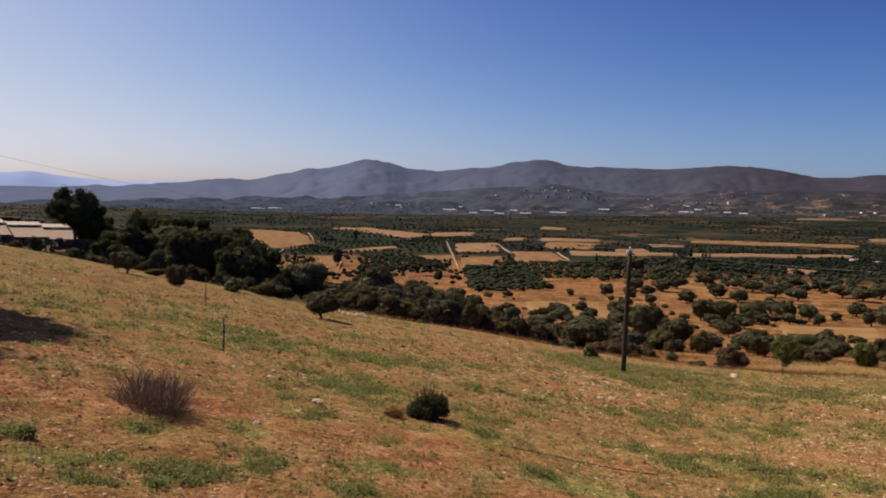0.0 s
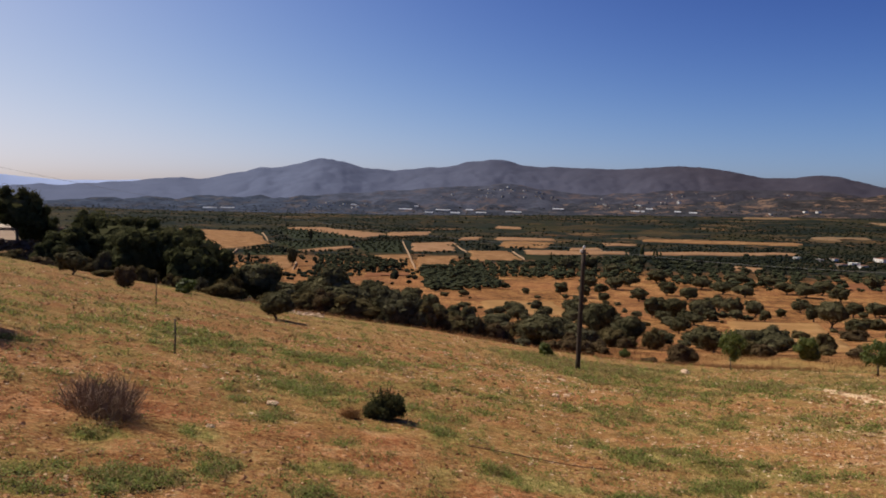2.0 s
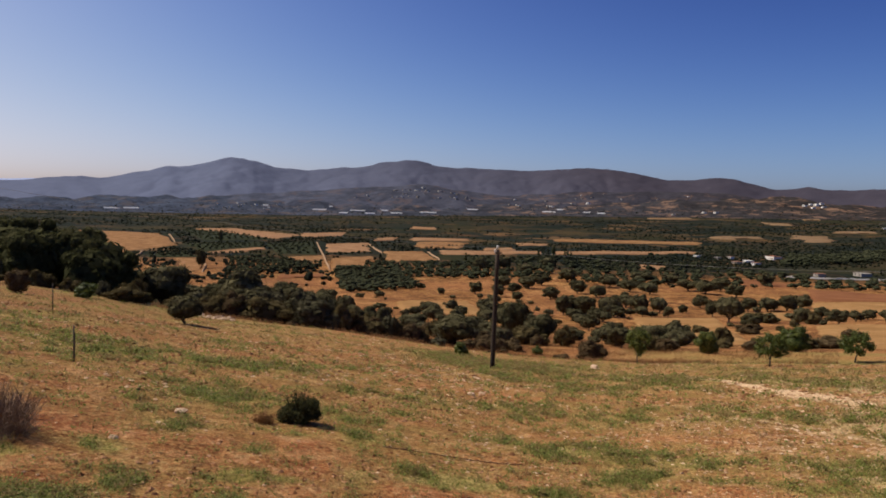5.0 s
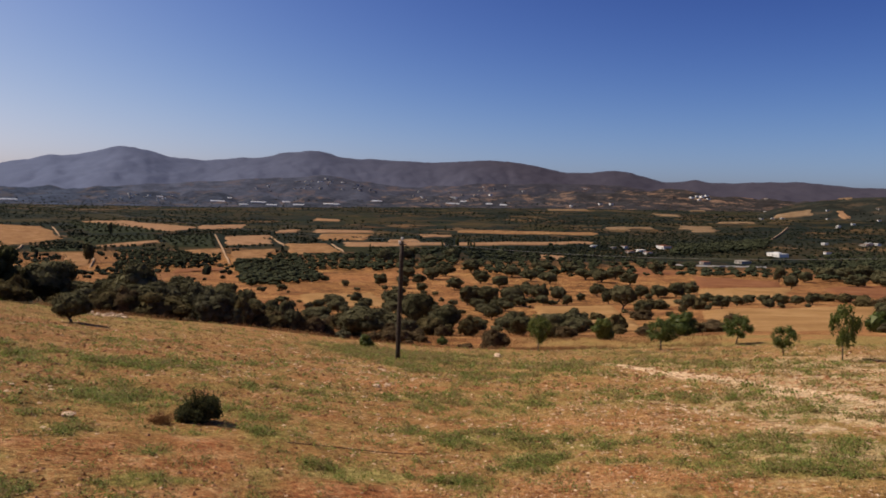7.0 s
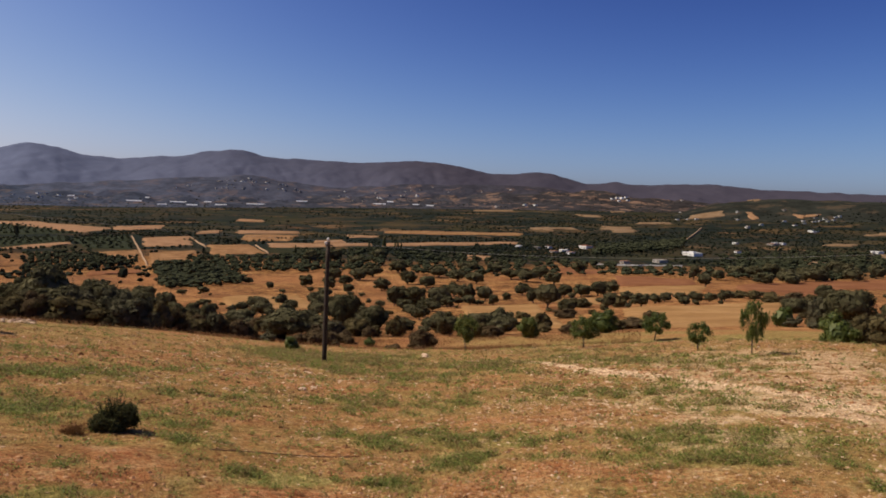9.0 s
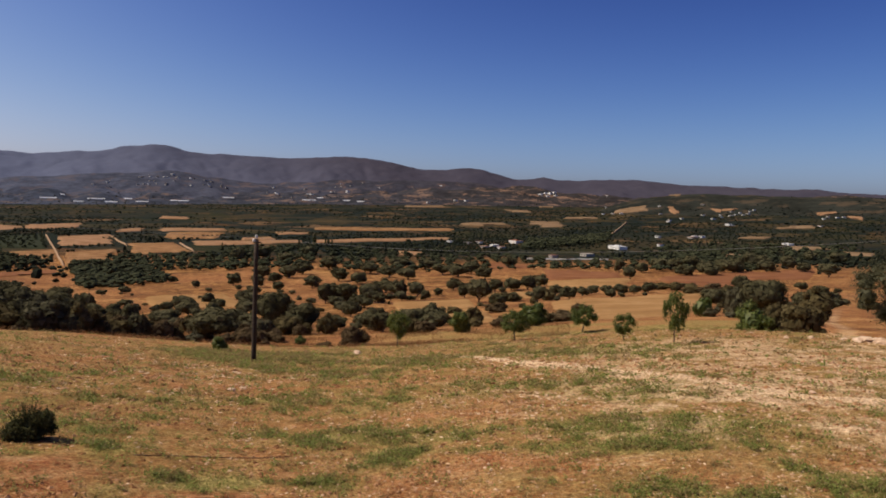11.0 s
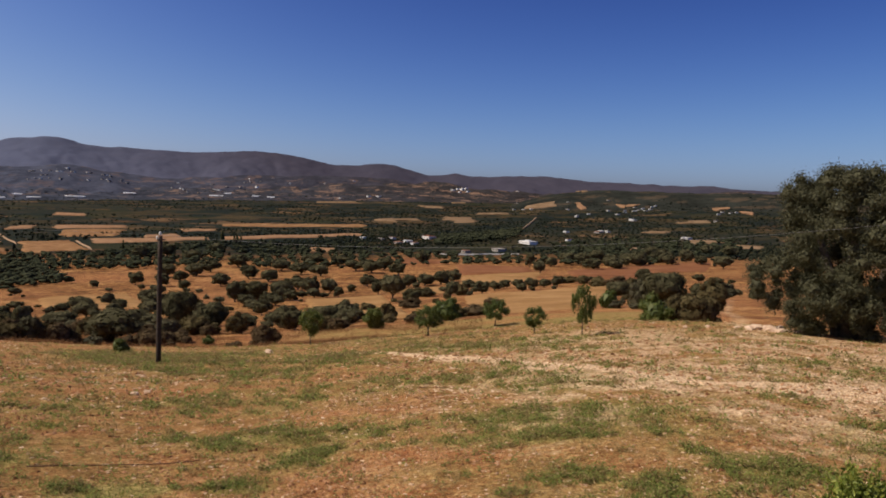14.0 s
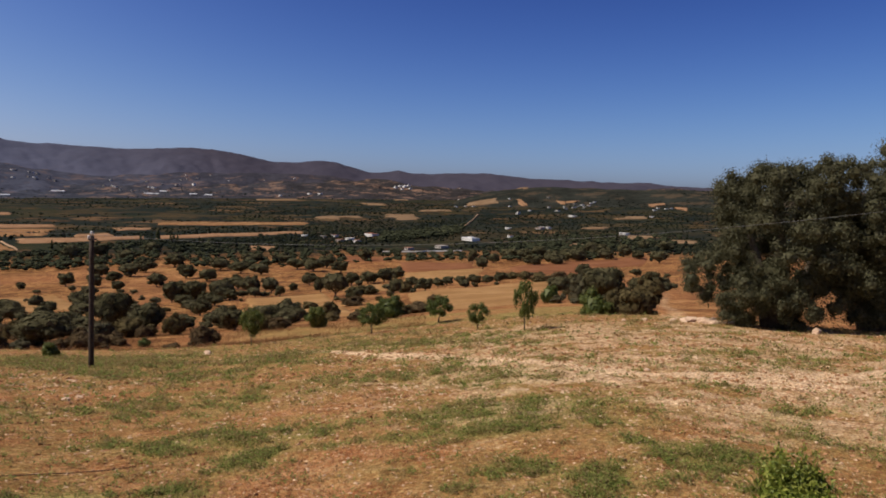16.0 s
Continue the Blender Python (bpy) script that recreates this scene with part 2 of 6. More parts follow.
def bumped(n, l, bsdf, height, strength, distance):
    b = n.new("ShaderNodeBump")
    b.inputs["Strength"].default_value, b.inputs["Distance"].default_value = strength, distance
    l.new(height, b.inputs["Height"])
    l.new(b.outputs["Normal"], bsdf.inputs["Normal"])


def place(n):
    return n.new("ShaderNodeNewGeometry").outputs["Position"]


def grained(name, colours, scale, rough=0.9, bump=0.4, distance=0.02, fine=9.0):
    """A matt surface whose colour wanders at two scales."""
    m, n, l, b = material(name, rough, 0.25 if rough < 0.95 else 0.03)
    pos = place(n)
    big, small = noise_tex(n, l, pos, scale), noise_tex(n, l, pos, scale * fine, 8, 0.7)
    fac = sums(n, l, "ADD", sums(n, l, "MULTIPLY", big, 0.6), sums(n, l, "MULTIPLY", small, 0.4))
    r = ramp(n, [(0.3 + 0.4 * i / max(1, len(colours) - 1), c) for i, c in enumerate(colours)])
    l.new(fac, r.inputs[0])
    l.new(r.outputs[0], b.inputs["Base Color"])
    bumped(n, l, b, small, bump, distance)
    return m


def leafy(name, colours, rough=0.6, through_light=0.25):
    """Leaves: each its own shade, each plant its own, with some light shining through."""
    m, n, l, b = material(name, rough, 0.25 if rough < 0.85 else 0.03)
    geo, info = n.new("ShaderNodeNewGeometry"), n.new("ShaderNodeObjectInfo")
    f = sums(n, l, "ADD", sums(n, l, "MULTIPLY", geo.outputs["Random Per Island"], 0.65), sums(n, l, "MULTIPLY", info.outputs["Random"], 0.35))
    r = ramp(n, [(i / max(1, len(colours) - 1), c) for i, c in enumerate(colours)])
    l.new(f, r.inputs[0])
    l.new(r.outputs[0], b.inputs["Base Color"])
    tr, mx = n.new("ShaderNodeBsdfTranslucent"), n.new("ShaderNodeMixShader")
    l.new(r.outputs[0], tr.inputs["Color"])
    mx.inputs[0].default_value = through_light
    l.new(b.outputs[0], mx.inputs[1])
    l.new(tr.outputs[0], mx.inputs[2])
    l.new(mx.outputs[0], n["Material Output"].inputs["Surface"])
    return m


OLIVE_LEAF = leafy("olive_leaves", [(.050, .047, .024), (.090, .082, .041), (.150, .134, .074)], 0.9, 0.25)
SILVER_LEAF = leafy("silvery_olive_leaves", [(.056, .055, .025), (.080, .078, .037), (.142, .137, .074)], 0.7, 0.3)
PINE_LEAF = leafy("pine_needles", [(.040, .044, .018), (.070, .072, .030), (.115, .108, .050)], 0.9, 0.3)
SHRUB_LEAF = leafy("shrub_leaves", [(.060, .048, .021), (.098, .078, .035), (.155, .122, .058)], 0.9, 0.3)
GREY_LEAF = leafy("grey_green_leaves", [(.048, .045, .025), (.080, .074, .042), (.125, .112, .067)], 0.9, 0.2)
GREEN_LEAF = leafy("green_leaves", [(.045, .066, .014), (.095, .120, .026), (.20, .21, .055)], 0.5, 0.4)
DRY_LEAF = leafy("dry_brown_leaves", [(.066, .045, .023), (.106, .075, .039), (.165, .12, .065)], 0.9, 0.3)
# blue of the distance haze is mixed into these far greens
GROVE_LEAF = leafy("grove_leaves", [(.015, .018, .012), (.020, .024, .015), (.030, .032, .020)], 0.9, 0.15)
GROVE_ROW_LEAF = leafy("grove_row_leaves", [(.028, .033, .018), (.046, .051, .027), (.078, .079, .042)], 0.9, 0.15)
GRASS_LEAF = leafy("green_grass", [(.070, .098, .018), (.165, .195, .040), (.38, .39, .11)], 0.7, 0.45)
STRAW_LEAF = leafy("dry_grass", [(.30, .18, .07), (.46, .31, .13), (.62, .47, .23)], 0.8, 0.35)
CLOD = leafy("soil_clod", [(.14, .060, .028), (.31, .15, .068), (.47, .27, .145), (.66, .47, .31)], 0.95, 0.0)
LUSH_LEAF = leafy("lush_leaves", [(.055, .090, .012), (.17, .21, .030), (.42, .42, .09)], 0.45, 0.4)
RUST_GRASS = leafy("rust_brown_grass", [(.16, .078, .034), (.27, .145, .064), (.42, .26, .125)], 0.9, 0.35)
DRY_WEED = leafy("yellowing_weeds", [(.15, .110, .040), (.29, .21, .082), (.50, .38, .18)], 0.8, 0.4)
TWIG = leafy("dry_twigs", [(.13, .082, .052), (.225, .148, .095), (.36, .25, .165)], 0.8, 0.0)
BARK = grained("bark", [(.05, .038, .028), (.12, .095, .072), (.20, .165, .13)], 6, 0.95, 0.8, 0.03)
POLE_WOOD = grained("dark_pole_wood", [(.022, .016, .012), (.045, .032, .024), (.085, .062, .045)], 9, 0.85, 0.6, 0.01)
GREY_WOOD = grained("weathered_wood", [(.07, .055, .042), (.14, .11, .085)], 12, 0.9, 0.6, 0.01)
CERAMIC = grained("white_ceramic", [(.55, .53, .48), (.72, .70, .66)], 20, 0.3, 0.05, 0.002)
CABLE = grained("grey_cable", [(.12, .12, .12), (.22, .215, .20)], 30, 0.5, 0.1, 0.002)
HOSE = grained("brown_hose", [(.07, .036, .022), (.14, .075, .045)], 30, 0.7, 0.1, 0.002)
PEBBLE = leafy("pale_pebbles", [(.34, .20, .115), (.56, .39, .24), (.86, .68, .48)], 0.95, 0.0)
STONE = grained("pale_stone", [(.34, .215, .135), (.52, .36, .24), (.74, .59, .44)], 7, 0.9, 0.6, 0.01)
WHITE_WALL = grained("white_plaster", [(.62, .60, .56), (.80, .78, .74)], 0.6, 0.9, 0.2, 0.01)
GREY_WALL = grained("grey_plaster", [(.28, .25, .22), (.42, .38, .33)], 0.6, 0.9, 0.2, 0.01)
ROOF_TILE = grained("clay_roof", [(.22, .10, .06), (.36, .18, .11)], 1.2, 0.9, 0.3, 0.02)
BLUE_ROOF = grained("pale_metal_roof", [(.55, .54, .52), (.72, .71, .69)], 0.8, 0.5, 0.1, 0.01)
DARK_GLASS = grained("dark_window", [(.015, .018, .022), (.03, .034, .04)], 2, 0.2, 0.0, 0.01)
PLASTIC_FILM = leafy("greenhouse_film", [(.90, .90, .90), (.95, .95, .95)], 0.4, 0.3)
# sunlit copy of the beige sheet: the light is put into the colour
LIT_ROOF = grained("lit_sheet_roof", [(.40, .31, .24), (.54, .44, .345)], 0.9, 0.8, 0.2, 0.02)
SHELTER_ROOF = grained("beige_sheet_roof", [(.27, .18, .118), (.40, .285, .20)], 0.9, 0.8, 0.2, 0.02)
RUIN = grained("ruin_stone", [(.07, .045, .035), (.14, .095, .075), (.24, .18, .14)], 1.1, 0.95, 0.9, 0.08)
DRY_STRAW = grained("dry_straw_field", [(.11, .053, .023), (.23, .12, .052), (.38, .23, .11)], 0.08, 0.95, 0.3, 0.2)
GOLDEN_STRAW = grained("golden_straw_field", [(.18, .092, .034), (.28, .155, .060), (.40, .245, .108)], 0.07, 0.95, 0.3, 0.2)
PALE_STRAW = grained("pale_straw_field", [(.165, .084, .041), (.26, .145, .075), (.37, .23, .13)], 0.06, 0.95, 0.3, 0.2)
PALE_STUBBLE = grained("pale_stubble_field", [(.12, .072, .038), (.19, .12, .065), (.30, .21, .125)], 0.03, 0.95, 0.3, 0.2)
PLOUGHED = grained("ploughed_red_soil", [(.12, .048, .022), (.19, .080, .036), (.27, .125, .058)], 0.05, 0.95, 0.5, 0.2)
GREEN_CROP = grained("green_crop", [(.016, .021, .011), (.025, .030, .015), (.042, .044, .022)], 0.06, 0.95, 0.3, 0.2)
TRACK = grained("pale_dirt_track", [(.25, .155, .09), (.36, .245, .155)], 0.2, 0.95, 0.2, 0.05)


def ground_material():
    """Red-brown soil with dry grass, green weeds, pale trodden earth and, far off, the floor of the groves, after the sheet's own layers."""
    m, n, l, b = material("hillside_earth", 0.95, 0.03)
    pos = place(n)
    cover = n.new("ShaderNodeAttribute")
    cover.attribute_name = "cover"
    split = n.new("ShaderNodeSeparateColor")
    l.new(cover.outputs["Color"], split.inputs[0])
    broad, middle, fine, grain = noise_tex(n, l, pos, 0.35), noise_tex(n, l, pos, 2.2, 8, 0.65), noise_tex(n, l, pos, 17, 9, 0.78), noise_tex(n, l, pos, 75, 4, 0.7)
    soil = ramp(n, [(0.36, (.10, .035, .014)), (0.44, (.25, .088, .034)), (0.52, (.385, .165, .068)), (0.60, (.53, .285, .138)), (0.68, (.68, .45, .26))])
    l.new(sums(n, l, "ADD", sums(n, l, "MULTIPLY", middle, 0.5), sums(n, l, "MULTIPLY", fine, 0.5)), soil.inputs[0])
    straw = ramp(n, [(0.38, (.21, .128, .045)), (0.5, (.43, .285, .115)), (0.62, (.64, .46, .23))])
    l.new(fine, straw.inputs[0])
    weeds = ramp(n, [(0.38, (.105, .085, .024)), (0.5, (.245, .192, .060)), (0.62, (.42, .335, .125))])
    l.new(sums(n, l, "ADD", sums(n, l, "MULTIPLY", fine, 0.5), sums(n, l, "MULTIPLY", noise_tex(n, l, pos, 0.9, 9, 0.75), 0.5)), weeds.inputs[0])
    sand = ramp(n, [(0.38, (.43, .265, .140)), (0.5, (.65, .450, .260)), (0.62, (.85, .66, .44))])
    l.new(fine, sand.inputs[0])
    gold = ramp(n, [(0.42, (.065, .033, .014)), (0.475, (.165, .074, .026)), (0.525, (.285, .138, .047)), (0.585, (.45, .255, .10))])
    l.new(sums(n, l, "ADD", sums(n, l, "MULTIPLY", noise_tex(n, l, pos, 0.05, 9, 0.75), 0.5), sums(n, l, "MULTIPLY", noise_tex(n, l, pos, 0.4, 9, 0.75), 0.5)), gold.inputs[0])
    # floor greens, and the plots below, carry a little painted distance haze
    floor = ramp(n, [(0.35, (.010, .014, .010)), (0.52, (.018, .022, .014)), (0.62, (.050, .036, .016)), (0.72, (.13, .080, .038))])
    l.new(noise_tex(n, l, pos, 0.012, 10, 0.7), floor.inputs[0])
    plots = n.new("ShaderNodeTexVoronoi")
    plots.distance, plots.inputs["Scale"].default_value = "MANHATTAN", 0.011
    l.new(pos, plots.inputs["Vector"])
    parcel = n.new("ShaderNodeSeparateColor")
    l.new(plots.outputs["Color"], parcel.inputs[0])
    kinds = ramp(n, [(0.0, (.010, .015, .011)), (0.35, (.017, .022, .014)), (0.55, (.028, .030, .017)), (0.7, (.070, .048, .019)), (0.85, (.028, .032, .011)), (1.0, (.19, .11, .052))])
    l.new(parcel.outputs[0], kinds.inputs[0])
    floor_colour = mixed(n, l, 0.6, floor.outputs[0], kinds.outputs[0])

    def edge(weight, wobble, width=0.25):
        """The layer's weight, broken up by noise at its border."""
        r = n.new("ShaderNodeMapRange")
        r.inputs[1].default_value, r.inputs[2].default_value = 0.5 - width, 0.5 + width
        l.new(sums(n, l, "ADD", weight, sums(n, l, "MULTIPLY", sums(n, l, "SUBTRACT", wobble, 0.5), 1.2)), r.inputs[0])
        return r.outputs[0]
    straws = n.new("ShaderNodeMapRange")
    straws.inputs[1].default_value, straws.inputs[2].default_value, straws.inputs[4].default_value = 0.48, 0.64, 0.26
    l.new(sums(n, l, "ADD", sums(n, l, "MULTIPLY", broad, 0.5), sums(n, l, "MULTIPLY", fine, 0.5)), straws.inputs[0])
    # western soil is darker; lens edge darkening is also put into its colour
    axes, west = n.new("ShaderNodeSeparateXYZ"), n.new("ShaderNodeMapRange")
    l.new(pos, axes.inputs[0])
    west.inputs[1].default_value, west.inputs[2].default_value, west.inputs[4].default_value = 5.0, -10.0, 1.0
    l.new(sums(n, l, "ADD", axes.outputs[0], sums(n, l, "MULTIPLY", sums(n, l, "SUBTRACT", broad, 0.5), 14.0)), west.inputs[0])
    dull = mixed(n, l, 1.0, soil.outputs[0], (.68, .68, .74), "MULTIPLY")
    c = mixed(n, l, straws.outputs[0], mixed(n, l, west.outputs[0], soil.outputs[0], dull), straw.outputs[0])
    c = mixed(n, l, edge(split.outputs[0], fine, 0.34), c, weeds.outputs[0])
    c = mixed(n, l, edge(split.outputs[1], middle), c, sand.outputs[0])
    c = mixed(n, l, edge(split.outputs[2], middle), c, gold.outputs[0])
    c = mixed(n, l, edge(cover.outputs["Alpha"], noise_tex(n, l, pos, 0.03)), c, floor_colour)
    # noise specks: painted small shadows of clods, with bits of dry plants
    shade_specks = n.new("ShaderNodeMapRange")
    shade_specks.inputs[1].default_value, shade_specks.inputs[2].default_value, shade_specks.inputs[3].default_value, shade_specks.inputs[4].default_value = 0.41, 0.59, 0.36, 1.38
    l.new(sums(n, l, "ADD", sums(n, l, "MULTIPLY", noise_tex(n, l, pos, 13, 9, 0.8), 0.6), sums(n, l, "MULTIPLY", noise_tex(n, l, pos, 60, 5, 0.75), 0.4)), shade_specks.inputs[0])
    speckled = n.new("ShaderNodeVectorMath")
    speckled.operation = "SCALE"
    l.new(c, speckled.inputs[0])
    l.new(shade_specks.outputs[0], speckled.inputs["Scale"])
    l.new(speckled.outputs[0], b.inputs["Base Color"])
    bumped(n, l, b, sums(n, l, "ADD", fine, sums(n, l, "MULTIPLY", grain, 0.5)), 0.6, 0.03)
    return m


GROUND = ground_material()


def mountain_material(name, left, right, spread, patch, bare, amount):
    """Bare limestone slopes with scrub; brown in the north, painted haze-blue in the south."""
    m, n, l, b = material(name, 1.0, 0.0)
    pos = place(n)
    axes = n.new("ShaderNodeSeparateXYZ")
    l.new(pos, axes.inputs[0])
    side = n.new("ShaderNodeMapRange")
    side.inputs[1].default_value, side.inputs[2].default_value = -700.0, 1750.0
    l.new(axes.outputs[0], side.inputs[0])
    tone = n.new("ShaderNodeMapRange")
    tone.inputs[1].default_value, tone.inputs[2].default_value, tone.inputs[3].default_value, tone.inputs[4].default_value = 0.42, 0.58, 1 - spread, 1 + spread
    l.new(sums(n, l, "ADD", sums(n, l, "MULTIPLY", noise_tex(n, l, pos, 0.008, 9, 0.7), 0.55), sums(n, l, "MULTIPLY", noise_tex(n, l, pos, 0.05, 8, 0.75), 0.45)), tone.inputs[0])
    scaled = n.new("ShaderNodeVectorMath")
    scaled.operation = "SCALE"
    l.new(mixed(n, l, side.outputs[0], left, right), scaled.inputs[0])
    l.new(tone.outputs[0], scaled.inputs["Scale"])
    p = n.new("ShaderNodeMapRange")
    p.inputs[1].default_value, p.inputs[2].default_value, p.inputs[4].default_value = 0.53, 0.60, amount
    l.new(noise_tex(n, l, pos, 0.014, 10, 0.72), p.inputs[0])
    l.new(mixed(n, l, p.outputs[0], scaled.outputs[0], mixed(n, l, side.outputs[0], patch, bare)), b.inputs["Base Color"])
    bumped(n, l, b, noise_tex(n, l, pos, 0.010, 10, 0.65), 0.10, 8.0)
    return m


# distance haze is put into the base colours of these far slopes
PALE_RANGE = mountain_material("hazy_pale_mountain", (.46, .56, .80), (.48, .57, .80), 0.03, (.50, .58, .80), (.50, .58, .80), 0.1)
MAIN_RANGE = mountain_material("hazed_brown_mountain", (.112, .132, .198), (.054, .050, .067), 0.05, (.110, .122, .168), (.092, .074, .078), 0.12)
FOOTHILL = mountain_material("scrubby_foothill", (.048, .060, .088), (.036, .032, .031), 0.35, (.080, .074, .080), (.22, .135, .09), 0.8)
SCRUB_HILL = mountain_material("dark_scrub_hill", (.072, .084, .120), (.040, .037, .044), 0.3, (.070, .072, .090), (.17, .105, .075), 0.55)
WOODED = mountain_material("wooded_hillside", (.022, .026, .023), (.024, .026, .021), 0.35, (.040, .036, .028), (.11, .075, .046), 0.5)


# ---- the ground, one sheet to the horizon ----
PATH = [(15.2, 26.0), (14.9, 23.9), (14.1, 20.4), (13.5, 16.8), (12.4, 12.6), (11.7, 10.2), (11.3, 8.5), (11.2, 7.2), (11.8, 6.4), (13.4, 5.6), (19.0, 4.2), (30.0, 2.0)]
NEAR_RUT = [(13.9, 20.0), (13.2, 18.1), (12.2, 14.5), (11.1, 11.8), (10.4, 9.7), (9.9, 8.0), (10.0, 6.9), (10.8, 5.9), (11.9, 5.0), (16.0, 3.4), (22.0, 1.0)]
SIDE_TRACK = [(30.0, 17.5), (36.0, 21.5), (48.0, 28.0), (75.0, 46.0), (140.0, 84.0)]


def line_distance(x, y, points):
    best = np.full(np.shape(x), 1e9)
    for (ax, ay), (bx, by) in zip(points, points[1:]):
        dx, dy = bx - ax, by - ay
        f = np.clip(((x - ax) * dx + (y - ay) * dy) / (dx * dx + dy * dy), 0, 1)
        best = np.minimum(best, np.hypot(x - ax - f * dx, y - ay - f * dy))
    return best


WEED_BEDS = []


def weed_bed(x, y, across, deep):
    """A patch where green weeds grow thick; across and deep are its half-widths."""
    WEED_BEDS.append((x, y, math.atan2(x, y), across, deep))


weed_bed(-3.33, 5.52, 0.13, 0.18)
weed_bed(-4.63, 8.60, 0.35, 0.53)
weed_bed(-2.63, 5.31, 0.28, 0.19)
weed_bed(-2.75, 6.59, 0.23, 0.78)
weed_bed(-1.89, 5.43, 0.27, 0.23)
weed_bed(-2.41, 4.68, 0.25, 0.21)
weed_bed(-1.94, 5.04, 0.22, 0.20)
weed_bed(-2.88, 4.97, 0.23, 0.18)
weed_bed(-1.29, 11.68, 0.28, 0.64)
weed_bed(-1.47, 5.99, 0.17, 0.27)
weed_bed(-0.60, 6.59, 0.24, 0.33)
weed_bed(-0.65, 5.67, 0.18, 0.17)
weed_bed(0.63, 8.98, 0.32, 0.70)
weed_bed(0.43, 6.68, 0.21, 0.53)
weed_bed(1.30, 7.28, 0.41, 0.40)
weed_bed(1.80, 7.12, 0.29, 0.28)
weed_bed(-1.45, 8.34, 0.24, 0.29)
weed_bed(-1.94, 7.16, 0.18, 0.34)
weed_bed(-2.10, 9.42, 0.15, 0.48)
weed_bed(2.99, 10.31, 0.34, 0.46)
weed_bed(-0.10, 8.93, 0.21, 0.33)
weed_bed(-0.53, 7.87, 0.19, 0.26)
weed_bed(-4.58, 16.31, 0.81, 1.49)
weed_bed(-8.75, 24.19, 1.23, 2.68)
weed_bed(-6.20, 11.69, 0.42, 0.64)
weed_bed(-1.54, 11.92, 0.57, 0.94)
weed_bed(3.87, 7.82, 0.42, 0.66)
weed_bed(6.81, 7.29, 0.64, 0.70)
weed_bed(1.41, 7.11, 0.46, 0.33)
weed_bed(2.45, 6.60, 0.34, 0.37)
weed_bed(3.17, 9.26, 0.78, 0.51)
weed_bed(4.32, 9.71, 0.51, 0.47)
weed_bed(5.98, 5.55, 0.52, 0.51)
weed_bed(5.29, 5.89, 0.38, 0.37)
weed_bed(4.85, 8.10, 0.60, 0.46)
weed_bed(-1.45, 17.09, 0.82, 1.10)
weed_bed(8.44, 30.49, 2.27, 3.26)
weed_bed(13.29, 24.63, 2.01, 2.05)
weed_bed(3.64, 7.46, 0.46, 0.57)
weed_bed(3.83, 9.41, 0.97, 0.41)
weed_bed(7.27, 6.74, 1.15, 0.40)
weed_bed(6.38, 3.44, 0.75, 0.36)
weed_bed(4.49, 7.24, 0.54, 0.30)
weed_bed(6.38, 6.14, 0.63, 0.59)
weed_bed(5.22, 6.52, 0.40, 0.28)
weed_bed(6.23, 3.31, 0.39, 0.55)
weed_bed(5.15, 3.69, 0.25, 0.25)
weed_bed(8.93, 3.59, 0.46, 0.90)
weed_bed(4.85, 4.08, 0.20, 0.21)
weed_bed(2.48, 6.78, 0.34, 0.25)
weed_bed(8.12, 6.47, 0.58, 0.33)
weed_bed(6.71, 34.29, 2.23, 6.16)
weed_bed(11.36, 34.77, 2.33, 4.07)

weed_bed(-2.58, 6.56, 0.36, 0.18)
weed_bed(-2.93, 5.12, 0.23, 0.16)
weed_bed(-4.32, 9.19, 0.29, 0.16)
weed_bed(-1.53, 8.81, 0.43, 0.21)
weed_bed(-0.64, 6.50, 0.26, 0.16)
weed_bed(-0.51, 7.58, 0.23, 0.16)
weed_bed(-2.10, 7.51, 0.16, 0.16)
weed_bed(-0.17, 6.47, 0.21, 0.16)
weed_bed(-2.48, 4.75, 0.19, 0.16)
weed_bed(-1.95, 5.42, 0.28, 0.16)


def greenness(x, y):
    """How thick the green weeds stand."""
    d = np.hypot(x, y)
    g = 0.60 * fnoise(x, y, 0.8, 3, 3) + 0.5 * fnoise(x, y, 3.5, 4, 2) + 0.3 * fnoise(x, y, 14, 7, 2) - 0.375
    az = np.degrees(np.arctan2(x, y))
    g = g + 0.05 * np.clip((d - 18) / 20, 0, 1) + 0.05 * np.clip((az - 8) / 16, 0, 1) - 0.06 * np.clip((az - 46) / 10, 0, 1) * np.clip((d - 7) / 3, 0, 1)
    g = g - 0.035 * np.clip((14 - az) / 10, 0, 1) * np.clip((d - 9) / 4, 0, 1)
    patchy = (0.14 + 0.40 * fnoise(x, y, 0.45, 9, 3)) * (1 + 0.45 * np.clip((9 - d) / 3, 0, 1))
    for cx, cy, turn, across, deep in WEED_BEDS:
        dx, dy = x - cx, y - cy
        u, v = dx * math.cos(turn) - dy * math.sin(turn), dx * math.sin(turn) + dy * math.cos(turn)
        g = g + patchy * np.exp(-((u / across) ** 2 + (v / deep) ** 2))
    return g


